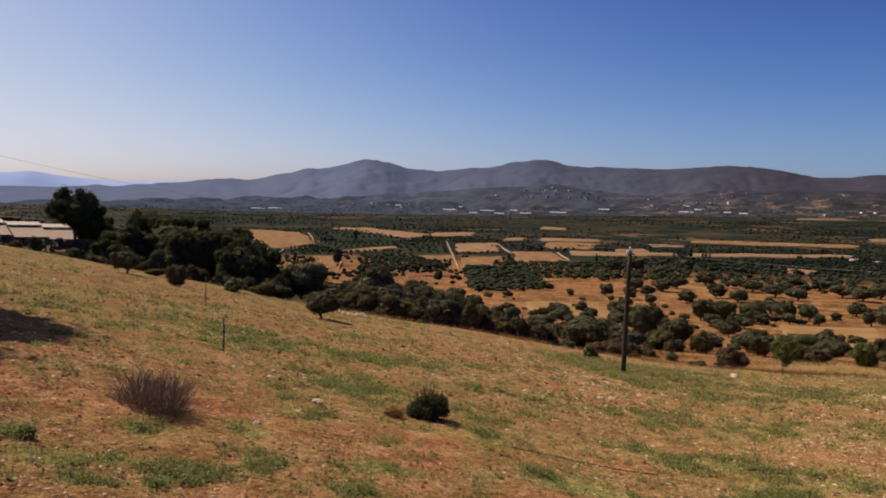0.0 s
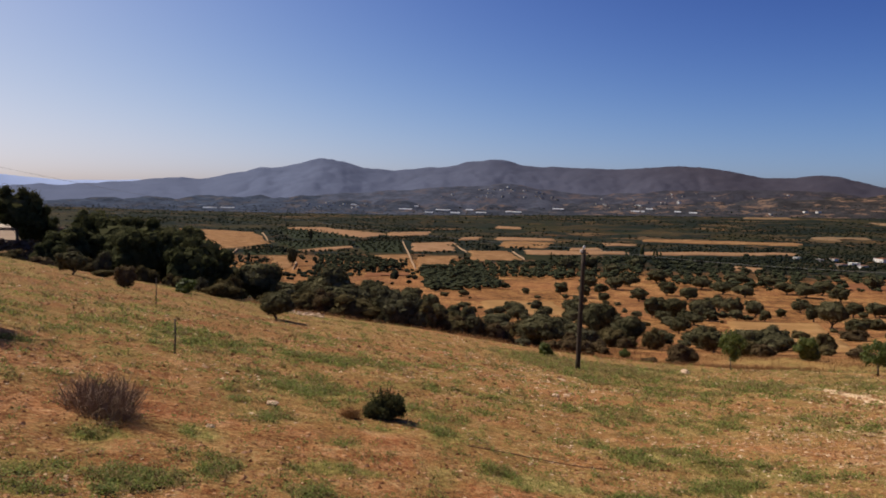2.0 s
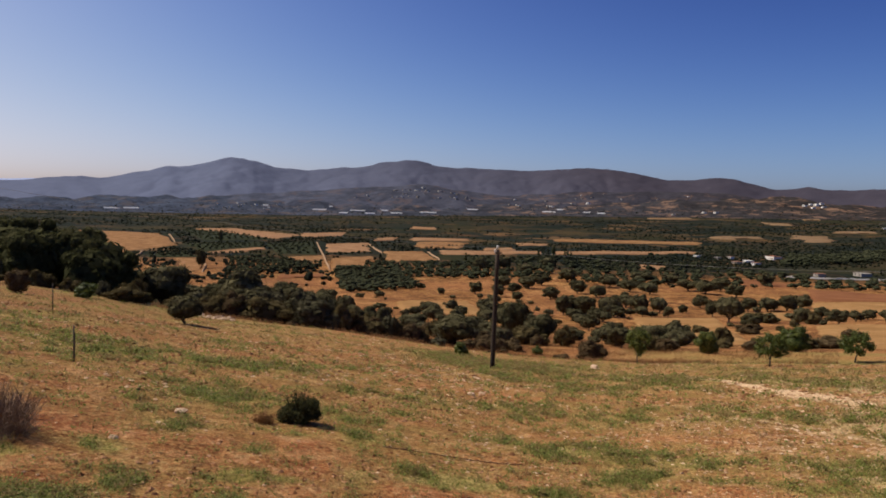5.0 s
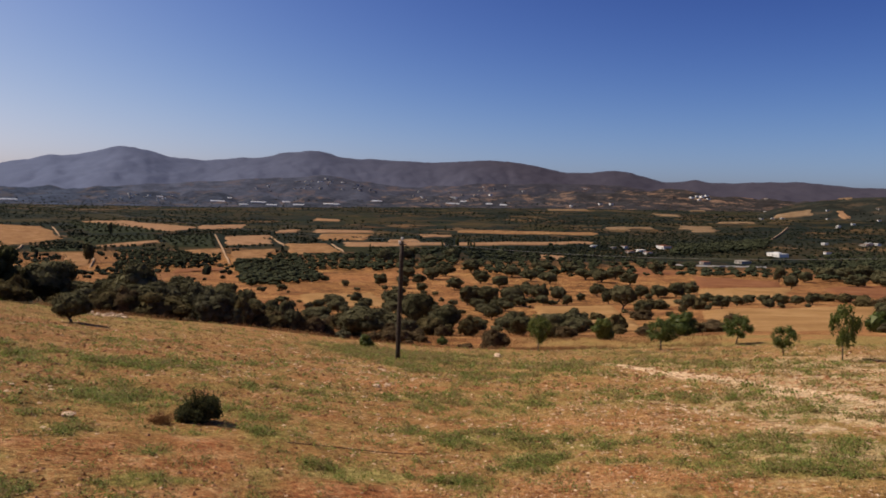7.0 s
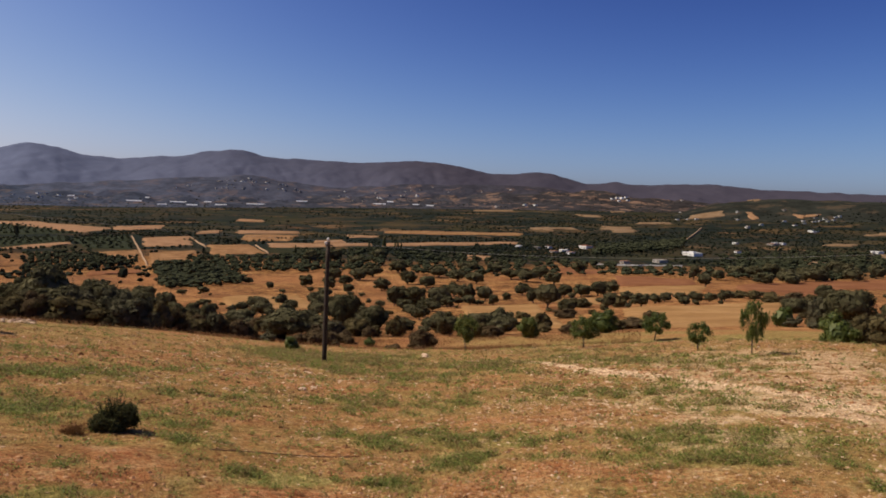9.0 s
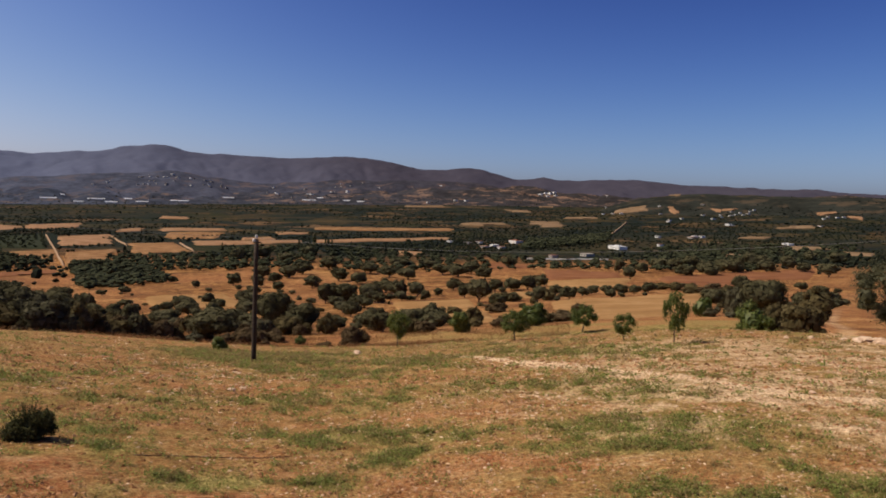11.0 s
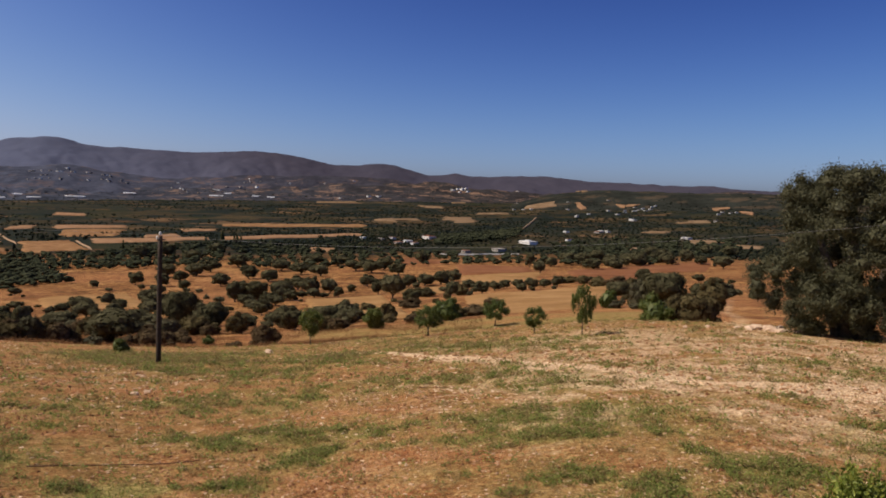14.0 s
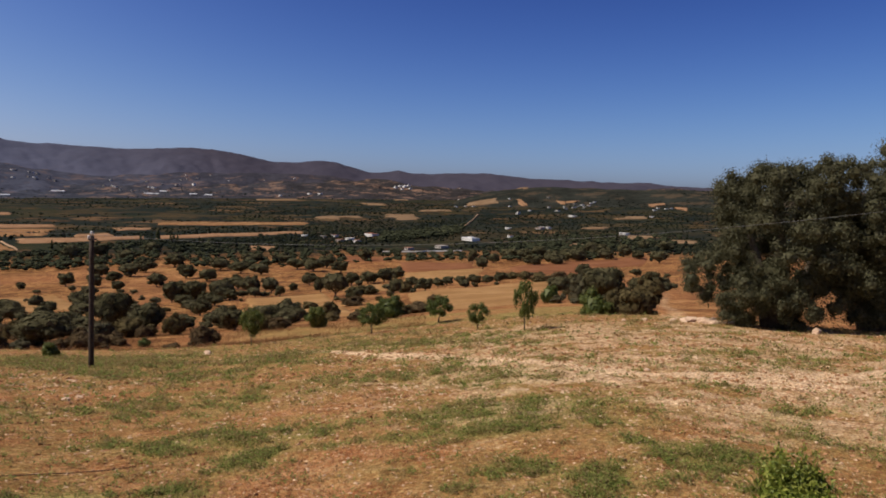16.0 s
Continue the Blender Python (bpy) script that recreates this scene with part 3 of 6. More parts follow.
def trodden(x, y):
    """Pale bare earth: the two ruts of the track, the worn strip between them and the side track."""
    wobble = 0.5 * (fnoise(x, y, 1.6, 13) - 0.5)
    az, d = np.degrees(np.arctan2(x, y)), np.hypot(x, y)
    far_rut, near_rut = line_distance(x, y, PATH) + wobble, line_distance(x, y, NEAR_RUT) + wobble
    s = np.clip(1.3 - far_rut / 0.42, 0, 1) * (0.85 + 0.5 * fnoise(x, y, 1.2, 12))
    s = np.maximum(s, np.clip(1.15 - near_rut / 0.30, 0, 1) * (0.25 + 1.0 * fnoise(x, y, 1.4, 14)))
    between = 0.80 * np.clip(1.5 - np.maximum(far_rut, near_rut) / 1.25, 0, 1) * np.clip(1.6 - d / 22, 0.3, 1) * np.clip(fnoise(x, y, 0.9, 15) * 1.9 - 0.2, 0, 1.0)
    s = np.maximum(s, np.clip(0.9 - line_distance(x, y, SIDE_TRACK) / 1.6, 0, 1) * (0.4 + 0.7 * fnoise(x, y, 3, 19)))
    dry = np.clip((az - 22) / 26, 0, 1) * np.clip((d - 6) / 4, 0, 1) * np.clip((36 - d) / 6, 0, 1) * np.clip(fnoise(x, y, 0.9, 16) * 1.5 - 0.30, 0, 0.52)
    return np.maximum(np.maximum(s, between), dry)


def ground_z(x, y):
    """The land with its small lumps and hollows."""
    d = np.hypot(x, y)
    near = 0.12 * (fnoise(x, y, 2.6, 21) - 0.5) + 0.085 * (fnoise(x, y, 0.45, 22, 3) - 0.5)
    lumps = near * np.clip((d - 2) / 4, 0, 1) * np.clip((58 - d) / 12, 0.2, 1)
    lumps = lumps + (fnoise(x, y, 40, 23) - 0.5) * 2.2 * np.clip((d - 70) / 60, 0, 1)
    return land(x, y) + lumps


def build_ground():
    az = np.concatenate([np.arange(-176, -44, 4.0), np.arange(-42, 85, 0.38), np.arange(88, 184, 4.0)])
    rad = np.concatenate([[0.6, 1.2, 2.0, 2.8, 3.5], 4.0 * 1.0085 ** np.arange(230), 28.4 * 1.026 ** np.arange(202)])
    a, r = np.meshgrid(np.radians(az), rad)
    x, y = (r * np.sin(a)).ravel(), (r * np.cos(a)).ravel()
    z = ground_z(x, y)
    far = np.hypot(x, y)
    z = np.where(far > 2900, np.minimum(z, land(x / far * 2900, y / far * 2900)) - (far - 2900) * 0.01, z)
    nr, na = r.shape
    i, j = np.meshgrid(np.arange(nr - 1), np.arange(na), indexing="ij")
    jn = (j + 1) % na
    quads = np.stack([i * na + j, (i + 1) * na + j, (i + 1) * na + jn, i * na + jn], -1).reshape(-1, 4)[:, ::-1]
    faces = quads.tolist() + [list(range(na))[::-1]]
    me = mesh_of("ground", np.stack([x, y, z], 1), faces, GROUND, True)
    azd = np.degrees(np.arctan2(x, y))
    brink = np.interp(azd, TABLE, BRINK)
    beyond = np.clip((far - brink * (0.96 + 0.16 * (fnoise(x, y, 4, 36) - 0.5))) / (brink * 0.14), 0, 1)
    pasture = 0.07 + (0.22 * fnoise(x, y, 5, 37, 3)) * np.clip((far - 12) / 10, 0, 1) * np.clip((16 - azd) / 20, 0, 1)
    pasture = pasture + 0.10 * np.clip((azd - 5) / 25, 0, 1) * np.clip(far / 6 - 0.6, 0, 1)
    green = np.clip(greenness(x, y) + pasture, 0, 1) * (1 - beyond)
    sandy = trodden(x, y) * (far < 160)
    gold = beyond * (0.62 + 0.6 * (fnoise(x, y, 60, 31) - 0.5))
    terrace = np.clip((azd - 20) / 6, 0, 1) * np.clip((60 - azd) / 6, 0, 1) * np.clip((95 - far) / 15, 0, 1) * (far > 30)
    gold = gold * (1 - 0.9 * terrace)
    green = np.maximum(green, terrace * beyond * (0.15 + 0.9 * fnoise(x, y, 5, 35)))
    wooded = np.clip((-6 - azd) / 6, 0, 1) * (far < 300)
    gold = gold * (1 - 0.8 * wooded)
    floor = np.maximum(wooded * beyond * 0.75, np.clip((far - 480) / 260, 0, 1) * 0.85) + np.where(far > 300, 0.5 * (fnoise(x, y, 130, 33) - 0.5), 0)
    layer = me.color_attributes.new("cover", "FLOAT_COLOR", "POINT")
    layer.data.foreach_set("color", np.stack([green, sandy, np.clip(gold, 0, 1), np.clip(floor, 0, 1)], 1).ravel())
    return tagged(new("ground", me), "red-brown dry hillside sloping down to a patchwork plain", "ground", kind="structure")


build_ground()


def surface(x, y):
    """What one stands on at x, y, out to the foothills."""
    z = ground_z(x, y)
    d, az = np.hypot(x, y), np.degrees(np.arctan2(x, y))
    z = np.where((d > 1905) & (d < 2430) & (az > 39), np.maximum(z, wooded_hill(x, y)), z)
    z = np.where(d > 2460, np.maximum(z, foothill(x, y)), z)
    return np.where((d > 2720) & (d < 3300) & (az > -7.5) & (az < 39), np.maximum(z, scrub_hills(x, y)), z)


# ---- mountains ----
def relief(name, label, mat, az0, az1, d0, d1, height, steps=60, dz=0.25):
    a = np.radians(np.arange(az0, az1 + 0.01, dz))
    r = np.linspace(d0, d1, steps)
    A, R = np.meshgrid(a, r)
    x, y = (R * np.sin(A)).ravel(), (R * np.cos(A)).ravel()
    z = height(x, y)
    na = len(a)
    i, j = np.meshgrid(np.arange(steps - 1), np.arange(na - 1), indexing="ij")
    quads = np.stack([i * na + j, i * na + j + 1, (i + 1) * na + j + 1, (i + 1) * na + j], -1).reshape(-1, 4)
    return tagged(new(name, mesh_of(name, np.stack([x, y, z], 1), quads, mat, True)), label, "mountain", kind="structure")


FINE = np.arange(-60.0, 90.0, 0.125)


def skyline(azimuths, values, blur):
    """A ridge line against the sky, as the tangent of its height over azimuth."""
    v = np.interp(FINE, azimuths, values)
    k = np.exp(-0.5 * (np.arange(-12, 13) * 0.125 / blur) ** 2)
    return np.convolve(np.pad(v, 12, mode="edge"), k / k.sum(), mode="valid")


RIDGE_AZ = (-45, -36, -30, -25, -21, -18.5, -16.9, -15.4, -12.9, -10.9, -10, -8.5, -7.2, -6.3, -4.5, -3.1, -0.4, 0.6, 4.1, 5.9, 7, 8.4, 9.5, 12.1, 16, 17.2, 19.3, 21.6,
            23.6, 25.8, 27.4, 29.2, 30.6, 31.5, 32.9, 35.3, 37.4, 38.8, 44, 46.1, 48.6, 51.6, 56.8, 60.5, 66, 85)
RIDGE = skyline(RIDGE_AZ, (0, .001, .004, .009, .0150, .0205, .0230, .0222, .0320, .0418, .0415, .0472, .0552, .0574, .0536, .0458, .0433, .0460, .0536, .0602, .0636, .0626, .0582,
                           .0546, .0536, .0532, .0568, .0594, .0580, .0520, .0456, .0460, .0495, .0500, .0458, .0354, .0404, .0364, .0396, .0366, .0342, .0322, .0314, .0262, .022, .015), 0.22)


def gullies(x, y, size, seed):
    return np.abs(fnoise(x, y, size, seed, 5) - 0.5) * 2


def main_range(x, y):
    d, az = np.hypot(x, y), np.degrees(np.arctan2(x, y))
    crest = EYE + np.interp(az, FINE, RIDGE) * 4450 + (fnoise(x, y, 85, 46, 4) - 0.5) * 19
    f = np.clip((d - 3050) / 1400, 0, 1)
    shape = f ** 1.25
    base = -66.0
    along = np.radians(az) * 3800
    spurs = 0.85 * gullies(along, d * 0.33, 330, 41) + 0.15 * gullies(along, d * 0.5, 110, 43)
    rough = (spurs - 0.3) * 68 * np.sin(np.pi * np.clip(f, 0, 1)) ** 0.8 * np.clip(crest / 200, 0.1, 1)
    return base + (crest - base) * shape + np.where(f < 1, rough, 0) - np.clip(d - 4450, 0, None) * 0.8


FAR_AZ = (-60, -38, -34, -32, -30.3, -28.3, -25, -22, -19.4, -15, -8, 0)
FAR_RIDGE = skyline(FAR_AZ, (.012, .014, .018, .0195, .0230, .0178, .0139, .0158, .0187, .015, .005, 0), 0.3)


def pale_range(x, y):
    d, az = np.hypot(x, y), np.degrees(np.arctan2(x, y))
    crest = EYE + np.interp(az, FINE, FAR_RIDGE) * 4850 + (fnoise(x, y, 120, 49, 3) - 0.5) * 8
    f = np.clip((d - 4600) / 250, 0, 1)
    return -60 + (crest + 60) * f


def foothill_rough(x, y):
    d = np.hypot(x, y)
    return foothill(x, y) + (gullies(x, y, 180, 45) - 0.4) * 34 * np.clip((d - 2550) / 300, 0, 1)


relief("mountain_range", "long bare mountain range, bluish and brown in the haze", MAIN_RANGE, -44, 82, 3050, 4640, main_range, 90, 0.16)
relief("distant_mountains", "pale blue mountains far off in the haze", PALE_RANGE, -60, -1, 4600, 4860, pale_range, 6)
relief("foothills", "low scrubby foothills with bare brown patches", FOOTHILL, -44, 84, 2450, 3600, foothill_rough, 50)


SCRUB_AZ = (-8, -6, 1.2, 5.3, 8.2, 11.3, 13.2, 16, 20.3, 26.5, 31.9, 35, 38, 40)
SCRUB_CREST = skyline(SCRUB_AZ, (0, .008, .0185, .0260, .0300, .0250, .0190, .0195, .0245, .0295, .0285, .022, .012, 0), 0.5)


def scrub_hills(x, y):
    d, az = np.hypot(x, y), np.degrees(np.arctan2(x, y))
    crest = EYE + np.interp(az, FINE, SCRUB_CREST) * 3300 + (fnoise(x, y, 90, 48, 4) - 0.5) * 22
    f = np.clip((d - 2700) / 600, 0, 1)
    rough = (gullies(x, y, 170, 44) - 0.4) * 30 * np.sin(np.pi * f)
    return -60 + (crest + 60) * f ** 0.9 + rough - np.clip(d - 3300, 0, None) * 0.4


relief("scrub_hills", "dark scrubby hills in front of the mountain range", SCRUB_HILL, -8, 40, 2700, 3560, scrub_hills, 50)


HILL_AZ = (38, 42.7, 45.0, 49.0, 51.7, 55.1, 60.5, 68, 80)
HILL = skyline(HILL_AZ, (-.03, 0.0028, 0.0150, 0.0225, 0.0221, 0.0206, 0.0221, .02, .015), 0.6)


def wooded_hill(x, y):
    d, az = np.hypot(x, y), np.degrees(np.arctan2(x, y))
    crest = EYE + np.interp(az, FINE, HILL) * 2420 + (fnoise(x, y, 60, 47, 3) - 0.5) * 7
    f = np.clip((d - 1900) / 520, 0, 1)
    base = land(x, y) - 6
    return base + (crest - base) * f * f * (3 - 2 * f) - np.clip(d - 2430, 0, None) * 0.3


relief("wooded_hill", "low dark wooded hill with a few bare patches", WOODED, 39, 80, 1900, 2600, wooded_hill, 40)


# ---- fields and tracks of the plain ----
def draped(name, grid, mat, label, category, lift):
    """A thin sheet of earth or crop that follows the land; grid is rows of (x, y)."""
    rows, cols = len(grid), len(grid[0])
    xy = np.array([p for row in grid for p in row], float)
    z = surface(xy[:, 0], xy[:, 1]) + np.array([lift if 0 < k // cols < rows - 1 and 0 < k % cols < cols - 1 else -0.4 for k in range(rows * cols)])
    v = [(*p, h) for p, h in zip(xy.tolist(), z.tolist())]
    f = [(i * cols + j, i * cols + j + 1, (i + 1) * cols + j + 1, (i + 1) * cols + j) for i in range(rows - 1) for j in range(cols - 1)]
    return tagged(new(name, mesh_of(name, v, f, mat, True)), label, category, kind="structure")


FIELD_LABELS = {GOLDEN_STRAW.name: "bright golden straw field below the slope", PALE_STUBBLE.name: "pale dry stubble field far out on the plain", PALE_STRAW.name: "pale mown straw field on the plain", DRY_STRAW.name: "dry straw-coloured field on the plain", PLOUGHED.name: "red-brown ploughed field on the plain", GREEN_CROP.name: "dull green crop field on the plain"}
FIELDS = []


def field_patch(mat, a, b, c, d):
    a, b, c, d = (np.array(p, float) for p in (a, b, c, d))
    FIELDS.append((a, b, c, d))
    far = np.hypot(*((a + c) / 2))
    n = 18
    grid = []
    for i in range(n):
        row = []
        for j in range(n):
            u, v = i / (n - 1), j / (n - 1)
            p = (a * (1 - v) + b * v) * (1 - u) + (d * (1 - v) + c * v) * u
            border = min(u, v, 1 - u, 1 - v)
            w = np.array([vnoise(p[0], p[1], far * 0.02, 61) - 0.5, vnoise(p[0], p[1], far * 0.02, 62) - 0.5]) * far * (0.009 if border < 0.1 else 0.0)
            row.append(tuple(p + w))
        grid.append(row)
    draped("field", grid, mat, FIELD_LABELS[mat.name], "field", 0.25 + far * 0.0009)


def inside_field(x, y):
    hit = np.zeros(np.shape(x), bool)
    for q in FIELDS:
        left = np.ones(np.shape(x), bool)
        right = left.copy()
        for k in range(4):
            (ax, ay), (bx, by) = q[k], q[(k + 1) % 4]
            s = (bx - ax) * (y - ay) - (by - ay) * (x - ax)
            left &= s > 0
            right &= s < 0
        hit |= left | right
    return hit


TRACKS = []


def dirt_track(width, *points):
    pts = []
    TRACKS.append(points)
    for p, q in zip(points, points[1:]):
        for k in range(8):
            pts.append((p[0] + (q[0] - p[0]) * k / 8, p[1] + (q[1] - p[1]) * k / 8))
    pts.append(points[-1])
    far = math.hypot(*points[0])
    grid = []
    for k, p in enumerate(pts):
        a, b = pts[max(k - 1, 0)], pts[min(k + 1, len(pts) - 1)]
        w = Vector((b[1] - a[1], a[0] - b[0])).normalized() * width / 2 * (0.8 + 0.4 * random.random())
        grid.append([(p[0] - w.x * 1.3, p[1] - w.y * 1.3), (p[0] - w.x, p[1] - w.y), (p[0] + w.x, p[1] + w.y), (p[0] + w.x * 1.3, p[1] + w.y * 1.3)])
    draped("dirt_track", grid, TRACK, "pale dirt track between the fields", "track", 0.4 + far * 0.0012)


field_patch(DRY_STRAW, (-367, 1195), (-222, 1092), (-150, 840), (-191, 697))
field_patch(PALE_STRAW, (-214, 1340), (-150, 1395), (-21, 1159), (-47, 988))
field_patch(PALE_STRAW, (-21, 1236), (60, 1317), (49, 1164), (-17, 1090))
field_patch(PALE_STRAW, (-107, 755), (-53, 836), (-49, 800), (-102, 722))
field_patch(DRY_STRAW, (-121, 663), (-100, 656), (-78, 531), (-83, 492))
field_patch(DRY_STRAW, (-28, 689), (9, 730), (10, 630), (-23, 608))
field_patch(PLOUGHED, (-23, 482), (8, 514), (8, 479), (-21, 443))
field_patch(PALE_STRAW, (13, 927), (72, 963), (66, 806), (16, 775))
field_patch(DRY_STRAW, (16, 693), (62, 729), (42, 584), (15, 546))
field_patch(PALE_STRAW, (96, 1092), (133, 1145), (118, 1043), (85, 1011))
field_patch(DRY_STRAW, (80, 812), (128, 827), (123, 694), (68, 661))
field_patch(PALE_STRAW, (154, 1133), (256, 1142), (243, 1084), (141, 1034))
field_patch(DRY_STRAW, (142, 997), (224, 1009), (187, 891), (128, 882))
field_patch(PALE_STRAW, (148, 848), (286, 860), (273, 822), (139, 776))
field_patch(PALE_STRAW, (297, 1029), (349, 1023), (323, 972), (282, 962))
field_patch(DRY_STRAW, (410, 1189), (659, 1123), (623, 1061), (384, 1113))
field_patch(PALE_STRAW, (294, 861), (523, 890), (502, 855), (278, 813))
field_patch(PALE_STRAW, (220, 904), (263, 909), (251, 868), (210, 865))
field_patch(PALE_STUBBLE, (966, 1305), (1024, 1271), (944, 1189), (902, 1217))
field_patch(PALE_STRAW, (226, 1666), (281, 1616), (264, 1530), (212, 1548))
field_patch(GREEN_CROP, (-220, 1270), (-147, 1273), (-56, 971), (-137, 932))
field_patch(GREEN_CROP, (-153, 706), (-130, 744), (-104, 679), (-143, 660))
field_patch(GREEN_CROP, (-57, 906), (3, 966), (7, 745), (-37, 752))
field_patch(GREEN_CROP, (-157, 878), (-62, 925), (-55, 845), (-113, 770))
field_patch(GOLDEN_STRAW, (128, 164), (217, 179), (95, 82), (61, 75))
field_patch(GOLDEN_STRAW, (99, 208), (127, 203), (64, 91), (54, 108))
field_patch(GOLDEN_STRAW, (242, 310), (299, 303), (246, 252), (188, 245))
field_patch(PLOUGHED, (318, 413), (340, 354), (297, 309), (251, 323))
field_patch(PLOUGHED, (319, 304), (403, 309), (263, 204), (276, 258))
field_patch(PLOUGHED, (348, 327), (503, 321), (403, 259), (286, 258))
field_patch(GOLDEN_STRAW, (169, 259), (184, 248), (144, 192), (133, 202))
field_patch(GOLDEN_STRAW, (30, 263), (64, 283), (52, 200), (24, 194))
field_patch(PLOUGHED, (327, 505), (345, 459), (318, 426), (294, 446))
field_patch(PALE_STRAW, (325, 676), (346, 652), (323, 614), (307, 637))
field_patch(PALE_STUBBLE, (760, 1274), (835, 1307), (760, 1179), (746, 1203))
field_patch(PALE_STUBBLE, (914, 1205), (985, 1212), (900, 1106), (857, 1122))
field_patch(PALE_STUBBLE, (1111, 2236), (1248, 2193), (1208, 2122), (1075, 2164))
field_patch(PALE_STUBBLE, (1266, 1847), (1279, 1750), (1225, 1652), (1194, 1704))
field_patch(PALE_STUBBLE, (1557, 2061), (1613, 2048), (1543, 1959), (1497, 1969))
field_patch(PALE_STUBBLE, (1446, 1547), (1538, 1520), (1473, 1456), (1398, 1496))
field_patch(PALE_STUBBLE, (1894, 1778), (1903, 1764), (1730, 1570), (1700, 1566))
field_patch(PALE_STRAW, (1550, 1456), (1558, 1443), (1513, 1361), (1489, 1361))
field_patch(PALE_STRAW, (1604, 1343), (1612, 1307), (1587, 1287), (1581, 1308))
field_patch(PALE_STRAW, (1619, 1311), (1648, 1291), (1625, 1279), (1601, 1296))
field_patch(PALE_STRAW, (1720, 1109), (1759, 1076), (1729, 1061), (1685, 1085))
field_patch(PALE_STRAW, (1705, 1015), (1700, 978), (1592, 916), (1621, 959))
field_patch(PALE_STUBBLE, (955, 738), (984, 713), (965, 699), (935, 722))
field_patch(PALE_STUBBLE, (786, 547), (822, 519), (799, 505), (769, 529))
field_patch(PALE_STUBBLE, (1241, 882), (1314, 864), (1288, 847), (1220, 861))
field_patch(PALE_STUBBLE, (1300, 895), (1345, 869), (1275, 826), (1250, 856))
field_patch(PALE_STUBBLE, (836, 574), (864, 526), (827, 503), (803, 549))
field_patch(PALE_STUBBLE, (980, 748), (1002, 723), (964, 695), (941, 718))
field_patch(PALE_STUBBLE, (1156, 1423), (1217, 1359), (1181, 1323), (1112, 1364))
field_patch(PALE_STUBBLE, (767, 1276), (878, 1274), (842, 1221), (736, 1221))
field_patch(PALE_STUBBLE, (774, 463), (783, 435), (739, 412), (732, 436))
field_patch(PALE_STUBBLE, (637, 517), (637, 484), (608, 466), (602, 487))
dirt_track(1.1, (4, 966), (10, 747), (13, 540))
dirt_track(1.0, (-206, 1078), (-160, 877))
dirt_track(1.3, (-168, 753), (-149, 635), (-136, 559))
dirt_track(0.9, (72, 942), (75, 776))
dirt_track(0.9, (-101, 656), (-83, 582), (-75, 508))
dirt_track(1.0, (132, 825), (125, 695))
dirt_track(1.9, (1169, 1210), (936, 992), (853, 917))
dirt_track(1.5, (1900, 1895), (2165, 1969))


# ---- plants ----
def trunk_mesh(rng, height, radius, limbs, spread, rise):
    """A tapered, slightly crooked trunk that forks into limbs."""
    lean = rng.uniform(-0.06, 0.06, 2)
    fork = Vector((lean[0], lean[1], height))
    pieces = [tube([(0, 0, -0.06), (lean[0] * 0.3, lean[1] * 0.5, height * 0.5), fork], [radius * 1.35, radius, radius * 0.8])]
    for k in range(limbs):
        a = 2 * math.pi * (k + rng.uniform(-0.3, 0.3)) / limbs
        tip = fork + Vector((math.cos(a) * spread, math.sin(a) * spread, rise * rng.uniform(0.7, 1.2)))
        mid = fork.lerp(tip, 0.5) + Vector((math.cos(a) * spread * 0.15, math.sin(a) * spread * 0.15, 0))
        pieces.append(tube([fork - Vector((0, 0, 0.02)), mid, tip], [radius * 0.6, radius * 0.42, radius * 0.15], 5))
    return merge(pieces)


def make_plant(kind, seed):
    """One plant of a kind, one metre wide and one high, with its trunk and its crown."""
    rng = np.random.default_rng(seed)
    spec = PLANTS[kind]
    top = thing(spec["name"], spec["label"], spec["category"], spec.get("group", ""))
    if spec.get("trunk"):
        h, r, limbs, spread, rise = spec["trunk"]
        part("trunk", mesh_of("trunk", *trunk_mesh(rng, h, r, limbs, spread, rise), BARK, True), top)
    v, f = spec["crown"](rng)
    part("crown" if spec.get("trunk") else "foliage", mesh_of("crown", v, f, spec["leaf"]), top)
    return top


def cypress_crown(rng):
    t = rng.uniform(0.05, 1, 26)
    r = 0.42 * np.sin(np.pi * t ** 0.7) ** 0.7
    a = rng.uniform(0, 2 * np.pi, 26)
    c = np.stack([np.cos(a) * r * 0.5, np.sin(a) * r * 0.5, t * 0.95], 1)
    v, f = blobs(rng, c, np.stack([r * 0.6 + 0.06, r * 0.6 + 0.06, np.full(26, 0.09)], 1), 0.3)
    return v, f


